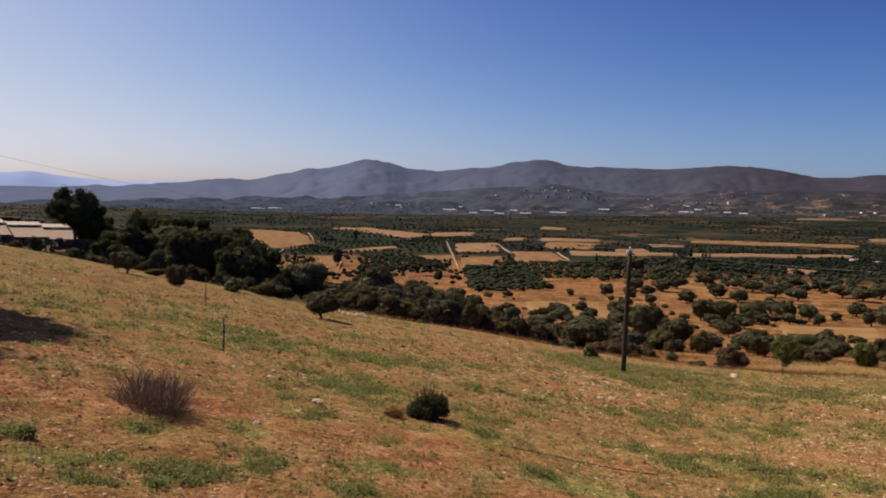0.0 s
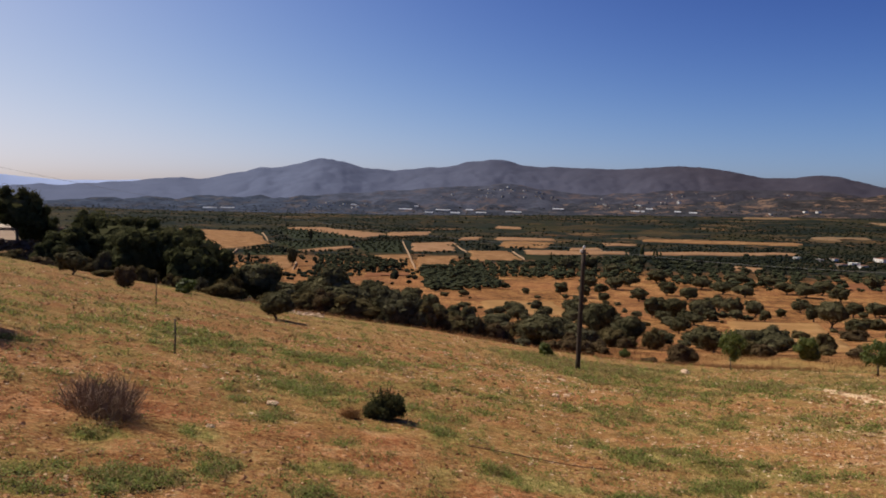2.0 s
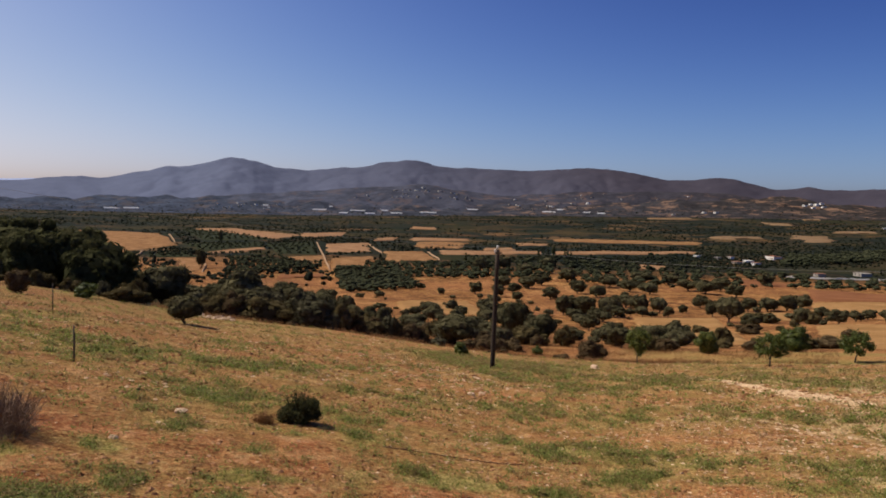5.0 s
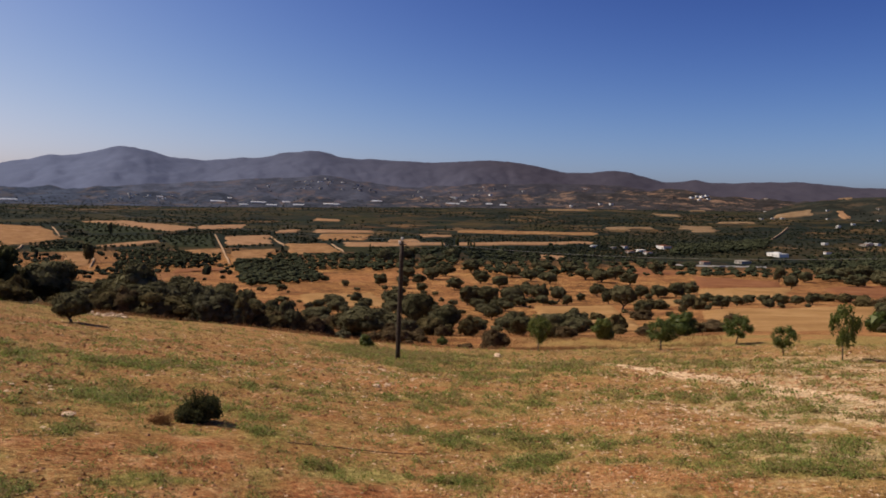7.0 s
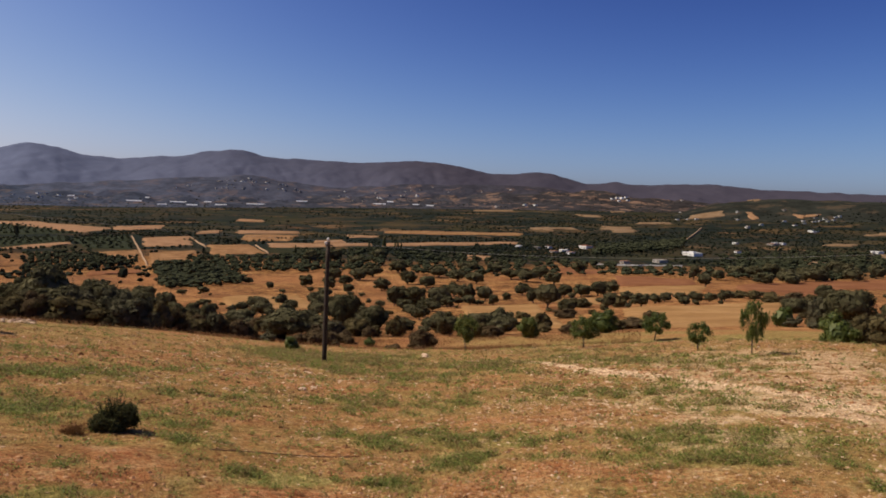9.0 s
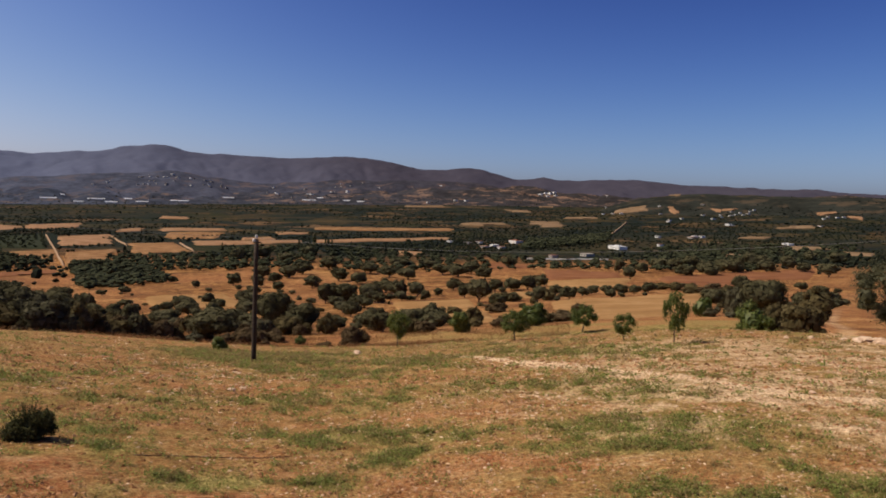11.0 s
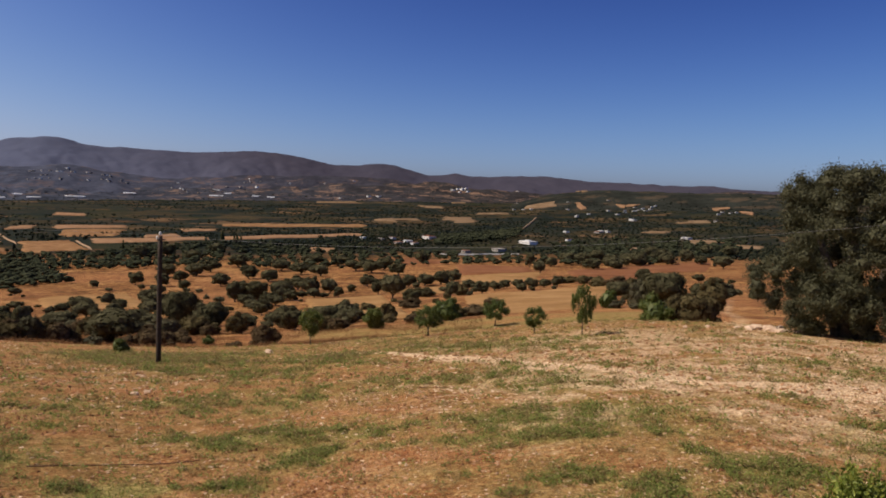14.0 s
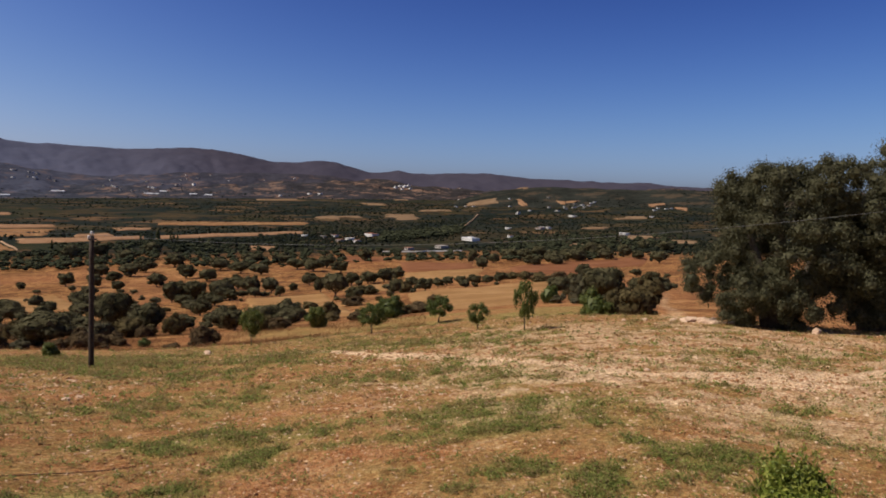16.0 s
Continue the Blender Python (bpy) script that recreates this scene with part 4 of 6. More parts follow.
PLANTS = {
    "OLIVE": dict(name="olive_tree", label="dusty dark green olive tree with a rounded crown", category="tree", leaf=OLIVE_LEAF, trunk=(0.16, 0.035, 4, 0.22, 0.3),
                  group="olive trees on the slope", crown=lambda g: lumpy_crown(g, (.5, .5, .46), (0, 0, .52), 13, .2, 1700, .044, .019)),
    "SHRUB": dict(name="shrub", label="dense grey-green shrub with an uneven outline", category="shrub", leaf=SHRUB_LEAF, group="shrubs along the brink",
                  crown=lambda g: lumpy_crown(g, (.52, .52, .56), (0, 0, .40), 13, .2, 1900, .050, .021)),
    "GREY_SHRUB": dict(name="grey_shrub", label="dark grey-green rounded shrub on the slope", category="shrub", leaf=GREY_LEAF, group="grey shrubs",
                       crown=lambda g: lumpy_crown(g, (.52, .52, .56), (0, 0, .40), 13, .2, 1900, .046, .020)),
    "GREEN_SHRUB": dict(name="green_shrub", label="leafy fresh green shrub", category="shrub", leaf=GREEN_LEAF, group="green shrubs",
                        crown=lambda g: lumpy_crown(g, (.52, .52, .56), (0, 0, .42), 12, .18, 1700, .065, .03)),
    "DRY_SHRUB": dict(name="dry_shrub", label="brownish half-dry shrub with thin twigs", category="shrub", leaf=DRY_LEAF, group="dry shrubs",
                      crown=lambda g: lumpy_crown(g, (.52, .52, .52), (0, 0, .38), 12, .17, 1700, .07, .014)),
    "PINE": dict(name="pine_tree", label="dark green pine with a broad dense crown", category="tree", leaf=PINE_LEAF, trunk=(0.3, 0.03, 5, 0.3, 0.25),
                 group="pines beside the ruins", crown=lambda g: lumpy_crown(g, (.55, .55, .50), (0, 0, .50), 24, .16, 3800, .038, .014, flat=0.75)),
    "UMBRELLA_PINE": dict(name="umbrella_pine", label="dark stone pine with a broad rounded umbrella crown", category="tree", leaf=PINE_LEAF, trunk=(0.5, 0.03, 6, 0.3, 0.2),
                          crown=lambda g: lumpy_crown(g, (.54, .54, .30), (0, 0, .70), 20, .15, 3800, .036, .014, flat=0.75)),
    "CYPRESS": dict(name="cypress", label="slender dark cypress on the plain", category="tree", leaf=PINE_LEAF, group="cypresses", crown=cypress_crown),
    "FRUIT": dict(name="young_fruit_tree", label="young fruit tree with light green leaves and a thin trunk", category="tree", leaf=GREEN_LEAF,
                  trunk=(0.34, 0.022, 5, 0.22, 0.34), group="young fruit trees below the field",
                  crown=lambda g: clumped_crown(g, (.54, .54, .40), (0, 0, .64), 34, 70, .12, .07, .03, core=0.55)),
}
MADE = {}


def plant(kind, x, y, width, height, sink=0.04):
    """Sets a plant of that width and height on the land."""
    fine = math.hypot(x, y) < max(100, 28 * width)
    made = MADE.setdefault((kind, fine), [])
    m = Matrix.Translation((x, y, float(surface(x, y)) - sink * height)) @ Matrix.Rotation(random.uniform(0, 6.28), 4, "Z") @ Matrix.Diagonal((width, width, height, 1))
    if len(made) < 6:
        FINE_CROWNS[0] = fine
        ob = make_plant(kind, len(made) * 7 + len(kind) + 100 * fine)
        ob.matrix_basis = m
        made.append(ob)
        return ob
    src = random.choice(made)
    old = src.matrix_basis.copy()
    src.matrix_basis = Matrix()
    ob = copy_thing(src, m)
    ob.matrix_basis = m
    src.matrix_basis = old
    return ob


GROVE_ROWS = []


def grove(spacing, size, a, b, c, d):
    """Olive trees in loose rows between four corners."""
    a, b, c, d = (np.array(p, float) for p in (a, b, c, d))
    across = max(2, int((np.linalg.norm(b - a) + np.linalg.norm(c - d)) / 2 / spacing))
    deep = max(2, int((np.linalg.norm(d - a) + np.linalg.norm(c - b)) / 2 / spacing))
    while across * deep > 260:
        across, deep = max(2, int(across * 0.93)), max(2, int(deep * 0.93))
    for i in range(deep):
        for j in range(across):
            loose = 0.5 if np.hypot(*(a + c)) / 2 < 240 else 0.28
            u, v = (i + 0.5 + random.uniform(-loose, loose)) / deep, (j + 0.5 + random.uniform(-loose, loose)) / across
            p = (a * (1 - v) + b * v) * (1 - u) + (d * (1 - v) + c * v) * u
            if random.random() < (0.74 if loose > 0.4 else 0.93) and not inside_field(p[0], p[1]):
                w = size * random.uniform(0.55, 1.15)
                if np.hypot(*p) < 240:
                    plant("OLIVE", p[0], p[1], w * 1.15, w * random.uniform(0.7, 0.9))
                else:
                    GROVE_ROWS.append((p[0], p[1], w * 1.3, w * random.uniform(0.7, 0.9)))


def tree_row(spacing, size, a, b):
    """A single row of small trees along a field's edge."""
    n = max(2, int(math.hypot(b[0] - a[0], b[1] - a[1]) / spacing))
    for k in range(n):
        f = (k + random.uniform(0.3, 0.7)) / n
        w = size * random.uniform(0.8, 1.25)
        GROVE_ROWS.append((a[0] + (b[0] - a[0]) * f, a[1] + (b[1] - a[1]) * f, w, w * 0.8))


def orchard(rows, spacing, size, a, b, c, d):
    """Straight rows of small trees that fill a plot."""
    for k in range(rows):
        f = (k + 0.5) / rows
        tree_row(spacing, size, (a[0] + (d[0] - a[0]) * f, a[1] + (d[1] - a[1]) * f), (b[0] + (c[0] - b[0]) * f, b[1] + (c[1] - b[1]) * f))


def grove_trees():
    """The trees of the farther rows, small and many, in one piece."""
    rng = np.random.default_rng(9)
    t = np.array(GROVE_ROWS)
    k = np.repeat(np.arange(len(t)), 6)
    w, h = t[k, 2], t[k, 3]
    u = rng.normal(size=(len(k), 3))
    u /= np.linalg.norm(u, axis=1)[:, None]
    z = surface(t[:, 0], t[:, 1])
    c = np.stack([t[k, 0], t[k, 1], z[k] + h * 0.48], 1) + u * np.stack([w, w, h * 0.9], 1) * 0.27
    v, f = blobs(rng, c, np.stack([w, w, h * 0.85], 1) * 0.21, 0.3)
    k = rng.integers(0, len(c), len(c) * 2)
    q = rng.normal(size=(len(k), 3))
    q /= np.linalg.norm(q, axis=1)[:, None]
    lv, lf = leaf_cards(rng, c[k] + q * (w[k] * 0.23)[:, None], 0.75, 0.36)
    me = mesh_of("grove_rows", np.concatenate([v, lv]), np.concatenate([f, lf + len(v)]), GROVE_ROW_LEAF)
    tagged(new("grove_rows", me), "rows of dark olive trees at the foot of the slope", "grove", kind="stuff")


OLIVE, SHRUB, GREY_SHRUB, GREEN_SHRUB, DRY_SHRUB, PINE, UMBRELLA_PINE, CYPRESS, FRUIT = "OLIVE", "SHRUB", "GREY_SHRUB", "GREEN_SHRUB", "DRY_SHRUB", "PINE", "UMBRELLA_PINE", "CYPRESS", "FRUIT"
WHITE, GREY = "WHITE", "GREY"


# ---- buildings ----
def house(colour, x, y, width, height):
    """A flat-roofed village house with dark openings, facing the viewpoint."""
    wall_mat = WHITE_WALL if colour == "WHITE" else GREY_WALL
    if width < 20:
        width, height = max(6.0, width * 0.9), max(2.7, height * 0.6)
    turn = math.atan2(-x, y) - 0.95 + random.uniform(-0.2, 0.2)
    z = float(surface(x, y))
    deep = min(width, 11)
    top = thing("house", "small whitewashed village house among trees" if colour == "WHITE" else "low grey plastered house among trees", "house",
                "houses on the plain", m=Matrix.Translation((x, y, z - 0.4)) @ Matrix.Rotation(turn, 4, "Z"))
    h = height + 0.4
    part("wall", mesh_of("wall", *merge([box(-width / 2, width / 2, 0, deep, 0, h)]), wall_mat), top)
    roof = merge([box(-width / 2 - 0.3, width / 2 + 0.3, -0.3, deep + 0.3, h, h + 0.25)] + ([box(-width * 0.15, width * 0.2, deep * 0.3, deep * 0.7, h + 0.25, h + 1.3)] if width > 16 else []))
    part("roof", mesh_of("roof", *roof, BLUE_ROOF if width > 25 and colour == "WHITE" else (ROOF_TILE if random.random() < 0.3 else wall_mat)), top)
    count = max(1, int(width / 3.5))
    frame_mesh = mesh_of("window", *merge([box(-0.6, -0.5, -0.09, 0.05, -0.1, 1.3), box(0.5, 0.6, -0.09, 0.05, -0.1, 1.3), box(-0.5, 0.5, -0.09, 0.05, -0.1, 0), box(-0.5, 0.5, -0.09, 0.05, 1.2, 1.3)]), GREY_WOOD)
    pane = mesh_of("pane", *merge([box(-0.5, 0.5, -0.06, 0.05, 0, 1.2)]), DARK_GLASS)
    for k in range(count):
        px = -width / 2 + width * (k + 0.5) / count
        part("pane", pane, part("window", frame_mesh, top, at=Matrix.Translation((px, 0, 1.4 if h < 5 or k % 2 else h - 2.2))), "dark glass pane")
    part("door", mesh_of("door", *merge([box(-0.5, 0.5, -0.08, 0.05, 0.4, 2.4)]), GREY_WOOD), top, at=Matrix.Translation((width * 0.28, 0, 0)))


def greenhouse(x, y, length):
    """A long plastic tunnel, seen broadside."""
    turn = math.atan2(-x, y)
    top = thing("greenhouse", "long white plastic greenhouse tunnel at the foot of the hills", "greenhouse", "greenhouses",
                m=Matrix.Translation((x, y, float(surface(x, y)) - 0.5)) @ Matrix.Rotation(turn, 4, "Z"))
    v, f = [], []
    arc = [(math.cos(a) * 5, math.sin(a) * 3.6) for a in np.linspace(math.pi, 0, 9)]
    for px in (-length / 2, length / 2):
        v += [(px, ay, az) for ay, az in arc]
    f = [(i, i + 1, 10 + i, 9 + i) for i in range(8)] + [tuple(range(9)), tuple(range(17, 8, -1))]
    part("cover", mesh_of("cover", v, f, PLASTIC_FILM), top)
    for end in (-length / 2 - 0.3, length / 2 + 0.05):
        part("end_frame", mesh_of("end_frame", *merge([box(end, end + 0.25, -0.3, 0.3, 0, 3.7)]), GREY_WALL), top)


def garden_wall(*points):
    pieces = []
    for (ax, ay), (bx, by) in zip(points, points[1:]):
        n = 6
        for k in range(n):
            x, y = ax + (bx - ax) * (k + 0.5) / n, ay + (by - ay) * (k + 0.5) / n
            half = math.hypot(bx - ax, by - ay) / n / 2
            m = Matrix.Translation((x, y, float(surface(x, y)) - 0.5)) @ Matrix.Rotation(math.atan2(by - ay, bx - ax), 4, "Z")
            bv, bf = box(-half, half, -0.2, 0.2, 0, 1.5 + 0.2 * (k % 2))
            pieces.append(([m @ Vector(p) for p in bv], bf))
    tagged(new("garden_wall", mesh_of("garden_wall", *merge(pieces), WHITE_WALL)), "long low whitewashed wall at the edge of the village", "wall")


# trees and shrubs
plant(UMBRELLA_PINE, -42.3, 81.7, 6.3, 9.9)
plant(UMBRELLA_PINE, -41.9, 85.2, 4.6, 7.5)
plant(PINE, -32.6, 73.1, 6.0, 6.3)
plant(PINE, -33.5, 81.4, 5.9, 9.3)
plant(PINE, -29.7, 78.6, 7.8, 8.1)
plant(PINE, -26.4, 77.6, 7.4, 8.3)
plant(PINE, -23.5, 76.5, 6.6, 8.2)
plant(PINE, -19.8, 73.4, 6.0, 7.6)
plant(PINE, -25.2, 69.6, 5.9, 7.0)
plant(PINE, -19.5, 67.2, 5.1, 5.9)
plant(PINE, -33.0, 70.7, 4.3, 4.5)
plant(CYPRESS, 152.9, 703.7, 3.4, 9.2)
plant(CYPRESS, 271.4, 776.6, 5.0, 14.1)
plant(CYPRESS, 260.3, 797.7, 3.9, 7.2)
plant(CYPRESS, 283.0, 771.4, 3.7, 9.0)
plant(CYPRESS, 290.7, 772.6, 3.7, 9.0)
plant(CYPRESS, -3.9, 449.9, 2.1, 5.0)
plant(CYPRESS, 279.2, 796.5, 4.3, 12.9)
plant(CYPRESS, 294.4, 793.1, 3.7, 7.8)
plant(SHRUB, -33.5, 58.1, 1.5, 2.3)
plant(DRY_SHRUB, -35.0, 57.6, 2.1, 1.7)
plant(SHRUB, -31.1, 58.7, 2.5, 1.8)
plant(DRY_SHRUB, -28.9, 59.1, 2.8, 1.8)
plant(OLIVE, -18.8, 42.0, 1.9, 1.8)
plant(GREY_SHRUB, -24.3, 59.6, 1.9, 2.9)
plant(SHRUB, -19.4, 47.9, 1.5, 0.6)
plant(DRY_SHRUB, -14.1, 37.6, 1.3, 1.6)
plant(SHRUB, -25.4, 59.5, 2.3, 2.1)
plant(SHRUB, -20.9, 59.6, 2.5, 2.4)
plant(GREEN_SHRUB, -13.3, 45.2, 1.5, 1.1)
plant(SHRUB, -12.2, 49.7, 2.6, 1.2)
plant(GREY_SHRUB, -16.3, 59.4, 1.7, 2.2)
plant(SHRUB, -18.5, 59.5, 2.1, 2.1)
plant(SHRUB, -13.8, 59.1, 2.4, 3.0)
plant(OLIVE, -14.9, 76.6, 5.8, 5.6)
plant(OLIVE, -17.4, 78.1, 2.6, 4.4)
plant(OLIVE, -5.6, 33.3, 1.7, 1.6)
plant(SHRUB, -7.6, 58.2, 3.2, 2.6)
plant(DRY_SHRUB, -6.1, 58.0, 2.9, 3.3)
plant(OLIVE, -7.7, 83.6, 6.7, 5.7)
plant(OLIVE, -9.6, 87.5, 4.4, 5.0)
plant(SHRUB, -3.5, 57.6, 5.0, 3.0)
plant(SHRUB, -5.6, 57.9, 2.9, 2.4)
plant(OLIVE, -4.6, 119.9, 5.5, 6.9)
plant(GREY_SHRUB, -0.7, 76.0, 3.8, 4.5)
plant(GREY_SHRUB, 0.4, 56.9, 3.8, 3.5)
plant(SHRUB, 2.4, 56.6, 2.7, 3.3)
plant(OLIVE, -82.3, 553.9, 10.1, 17.6)
plant(OLIVE, -110.4, 893.2, 6.7, 17.6)
plant(OLIVE, 0.1, 85.6, 5.5, 3.9)
plant(GREY_SHRUB, 2.1, 56.6, 2.8, 2.7)
plant(DRY_SHRUB, 3.7, 56.5, 2.1, 2.2)
plant(SHRUB, 4.5, 56.4, 3.0, 2.1)
plant(OLIVE, 8.5, 84.6, 2.0, 3.4)
plant(GREY_SHRUB, 6.3, 56.2, 1.9, 2.8)
plant(DRY_SHRUB, 7.8, 56.0, 2.9, 2.5)
plant(SHRUB, 8.8, 55.8, 1.3, 1.6)
plant(SHRUB, 6.9, 56.1, 1.9, 2.0)
plant(DRY_SHRUB, 15.6, 83.6, 2.5, 2.3)
plant(GREY_SHRUB, 44.2, 222.6, 5.9, 3.9)
plant(OLIVE, 80.2, 343.7, 8.1, 7.3)
plant(GREY_SHRUB, 26.0, 112.1, 2.6, 2.1)
plant(OLIVE, 47.8, 190.6, 6.1, 4.4)
plant(DRY_SHRUB, 13.8, 54.8, 2.5, 2.3)
plant(DRY_SHRUB, 12.3, 55.2, 1.8, 1.6)
plant(OLIVE, 26.8, 92.2, 5.3, 6.6)
plant(OLIVE, 27.9, 82.9, 4.2, 4.7)
plant(SHRUB, 25.2, 81.0, 4.0, 2.7)
plant(DRY_SHRUB, 22.5, 81.9, 3.2, 2.3)
plant(OLIVE, 69.9, 267.8, 7.3, 5.5)
plant(OLIVE, 88.5, 331.8, 7.9, 6.8)
plant(GREEN_SHRUB, 8.2, 38.3, 1.0, 0.9)
plant(GREEN_SHRUB, 22.1, 66.6, 1.4, 0.9)
plant(DRY_SHRUB, 19.5, 52.6, 1.6, 1.0)
plant(SHRUB, 29.5, 78.9, 2.8, 2.9)
plant(DRY_SHRUB, 21.3, 51.4, 2.6, 2.6)
plant(OLIVE, 76.4, 207.2, 6.7, 7.0)
plant(OLIVE, 83.0, 206.2, 9.0, 7.8)
plant(OLIVE, 90.1, 205.6, 8.7, 7.5)
plant(OLIVE, 80.7, 213.6, 5.8, 5.4)
plant(OLIVE, 59.5, 145.1, 4.8, 4.0)
plant(OLIVE, 78.1, 180.9, 5.3, 3.6)
plant(OLIVE, 37.0, 80.1, 3.7, 3.4)
plant(SHRUB, 37.2, 73.2, 3.0, 2.4)
plant(DRY_SHRUB, 38.6, 71.9, 3.4, 1.8)
plant(OLIVE, 147.2, 441.4, 14.0, 8.5)
plant(OLIVE, 114.6, 329.2, 9.9, 7.0)
plant(OLIVE, 125.4, 401.2, 14.0, 8.4)
plant(OLIVE, 106.0, 365.1, 9.5, 6.9)
plant(OLIVE, 144.3, 370.4, 12.0, 8.6)
plant(OLIVE, 144.1, 342.7, 12.5, 7.5)
plant(OLIVE, 176.2, 471.9, 16.9, 10.1)
plant(OLIVE, 109.8, 402.0, 12.4, 8.3)
plant(OLIVE, 218.1, 638.8, 16.9, 11.2)
plant(OLIVE, 170.8, 556.8, 16.4, 9.7)
plant(OLIVE, 162.4, 596.4, 17.3, 13.3)
plant(OLIVE, 139.3, 582.8, 15.7, 12.8)
plant(OLIVE, 104.1, 233.1, 7.7, 7.3)
plant(OLIVE, 130.3, 279.8, 11.4, 7.2)
plant(OLIVE, 121.0, 247.8, 9.2, 8.3)
plant(OLIVE, 133.0, 255.0, 9.1, 7.7)
plant(OLIVE, 112.6, 209.5, 4.4, 4.4)
plant(OLIVE, 141.9, 253.0, 4.3, 4.1)
plant(OLIVE, 184.7, 366.1, 13.7, 8.2)
plant(OLIVE, 186.3, 395.7, 16.1, 8.8)
plant(OLIVE, 187.4, 427.1, 15.6, 9.3)
plant(OLIVE, 229.5, 468.3, 19.2, 9.5)
plant(OLIVE, 244.6, 455.5, 17.2, 9.4)
plant(OLIVE, 228.2, 401.5, 15.3, 8.4)
plant(OLIVE, 226.6, 379.7, 16.7, 9.5)
plant(OLIVE, 247.1, 397.7, 15.3, 9.2)
plant(OLIVE, 169.3, 286.7, 8.2, 6.6)
plant(OLIVE, 142.5, 232.8, 6.7, 6.8)
plant(OLIVE, 118.5, 185.4, 8.2, 9.3)
plant(OLIVE, 176.9, 263.3, 9.2, 6.8)
plant(OLIVE, 185.4, 262.7, 9.3, 7.1)
plant(OLIVE, 194.0, 262.0, 9.8, 7.4)
plant(OLIVE, 207.0, 270.2, 8.5, 7.4)
plant(OLIVE, 308.7, 442.2, 12.9, 11.4)
plant(OLIVE, 230.8, 355.7, 12.4, 8.3)
plant(SHRUB, 82.6, 139.3, 4.0, 2.8)
plant(GREEN_SHRUB, 39.5, 65.2, 2.5, 2.8)
plant(SHRUB, 59.4, 93.9, 3.1, 3.7)
plant(DRY_SHRUB, 91.9, 136.3, 6.9, 2.7)
plant(SHRUB, 130.7, 188.6, 10.7, 3.0)
plant(GREEN_SHRUB, 49.6, 65.7, 3.4, 3.1)
plant(OLIVE, 133.1, 174.5, 4.8, 5.3)
plant(SHRUB, 140.2, 178.1, 5.3, 4.4)
plant(DRY_SHRUB, 65.1, 79.8, 5.6, 2.0)
plant(SHRUB, 60.6, 77.7, 3.4, 1.8)
plant(OLIVE, 147.3, 176.8, 7.1, 5.0)
plant(OLIVE, 167.7, 193.8, 5.8, 3.9)
plant(OLIVE, 180.0, 202.6, 6.1, 4.3)
plant(OLIVE, 181.5, 196.3, 5.9, 4.0)
plant(OLIVE, 186.1, 193.8, 6.7, 4.4)
plant(OLIVE, 197.8, 199.0, 6.1, 4.3)
plant(OLIVE, 207.1, 200.6, 6.9, 4.9)
plant(SHRUB, 227.4, 213.3, 7.4, 3.8)
plant(SHRUB, 226.2, 204.4, 8.0, 4.1)
plant(SHRUB, 204.3, 177.6, 7.3, 5.1)
plant(DRY_SHRUB, 193.3, 159.6, 8.9, 5.2)
plant(SHRUB, 192.5, 152.2, 6.3, 4.7)
plant(OLIVE, 197.7, 151.5, 7.2, 7.8)
plant(DRY_SHRUB, 85.8, 99.2, 4.0, 3.1)
plant(OLIVE, 342.3, 359.4, 8.7, 11.6)
plant(OLIVE, 302.3, 308.5, 10.6, 9.4)
plant(OLIVE, 359.0, 355.1, 12.2, 8.5)
plant(OLIVE, 392.1, 370.2, 15.1, 10.7)
plant(OLIVE, 394.0, 357.5, 14.6, 10.4)
plant(OLIVE, 416.5, 363.5, 14.9, 11.6)
plant(OLIVE, 386.8, 324.6, 14.7, 10.5)
plant(OLIVE, 408.7, 330.2, 13.6, 10.8)
plant(OLIVE, 430.9, 335.4, 13.9, 11.9)
plant(OLIVE, 466.4, 350.0, 16.7, 14.2)
plant(OLIVE, 444.2, 320.9, 14.7, 10.1)
plant(FRUIT, 19.5, 39.7, 1.6, 2.4)
plant(FRUIT, 24.2, 33.8, 1.9, 1.9)
plant(FRUIT, 42.2, 48.6, 2.6, 2.6)
plant(FRUIT, 22.8, 23.4, 1.1, 1.3)
plant(FRUIT, 21.1, 19.0, 1.0, 2.1)
plant(GREEN_SHRUB, 89.7, 75.4, 3.4, 3.7)
plant(GREEN_SHRUB, 41.8, 30.9, 2.5, 2.6)
plant(SHRUB, 41.8, 27.5, 3.1, 2.9)
plant(SHRUB, 44.2, 31.1, 1.9, 2.5)
plant(OLIVE, 89.0, 64.7, 8.1, 6.7)
plant(GREY_SHRUB, 88.7, 68.4, 4.0, 5.7)
plant(SHRUB, 75.9, 48.3, 3.9, 4.5)
plant(OLIVE, 434.1, 268.9, 14.1, 10.6)
plant(OLIVE, 462.2, 304.5, 12.9, 8.9)
plant(OLIVE, 482.5, 331.2, 13.8, 11.3)
plant(OLIVE, 407.6, 320.1, 16.8, 10.2)
plant(OLIVE, 469.3, 346.1, 20.5, 12.3)
plant(OLIVE, 376.7, 312.6, 16.0, 8.9)
plant(OLIVE, 356.5, 315.1, 15.7, 8.7)
plant(OLIVE, 604.6, 392.5, 16.7, 10.3)
plant(OLIVE, 584.6, 355.6, 17.7, 11.9)
plant(OLIVE, -2.9, 95.0, 4.8, 5.3)
plant(OLIVE, -11.8, 91.2, 3.5, 3.8)
plant(GREY_SHRUB, -4.4, 75.9, 4.1, 4.0)
plant(OLIVE, 7.3, 149.8, 4.9, 5.3)
plant(OLIVE, -12.0, 129.4, 5.1, 6.3)
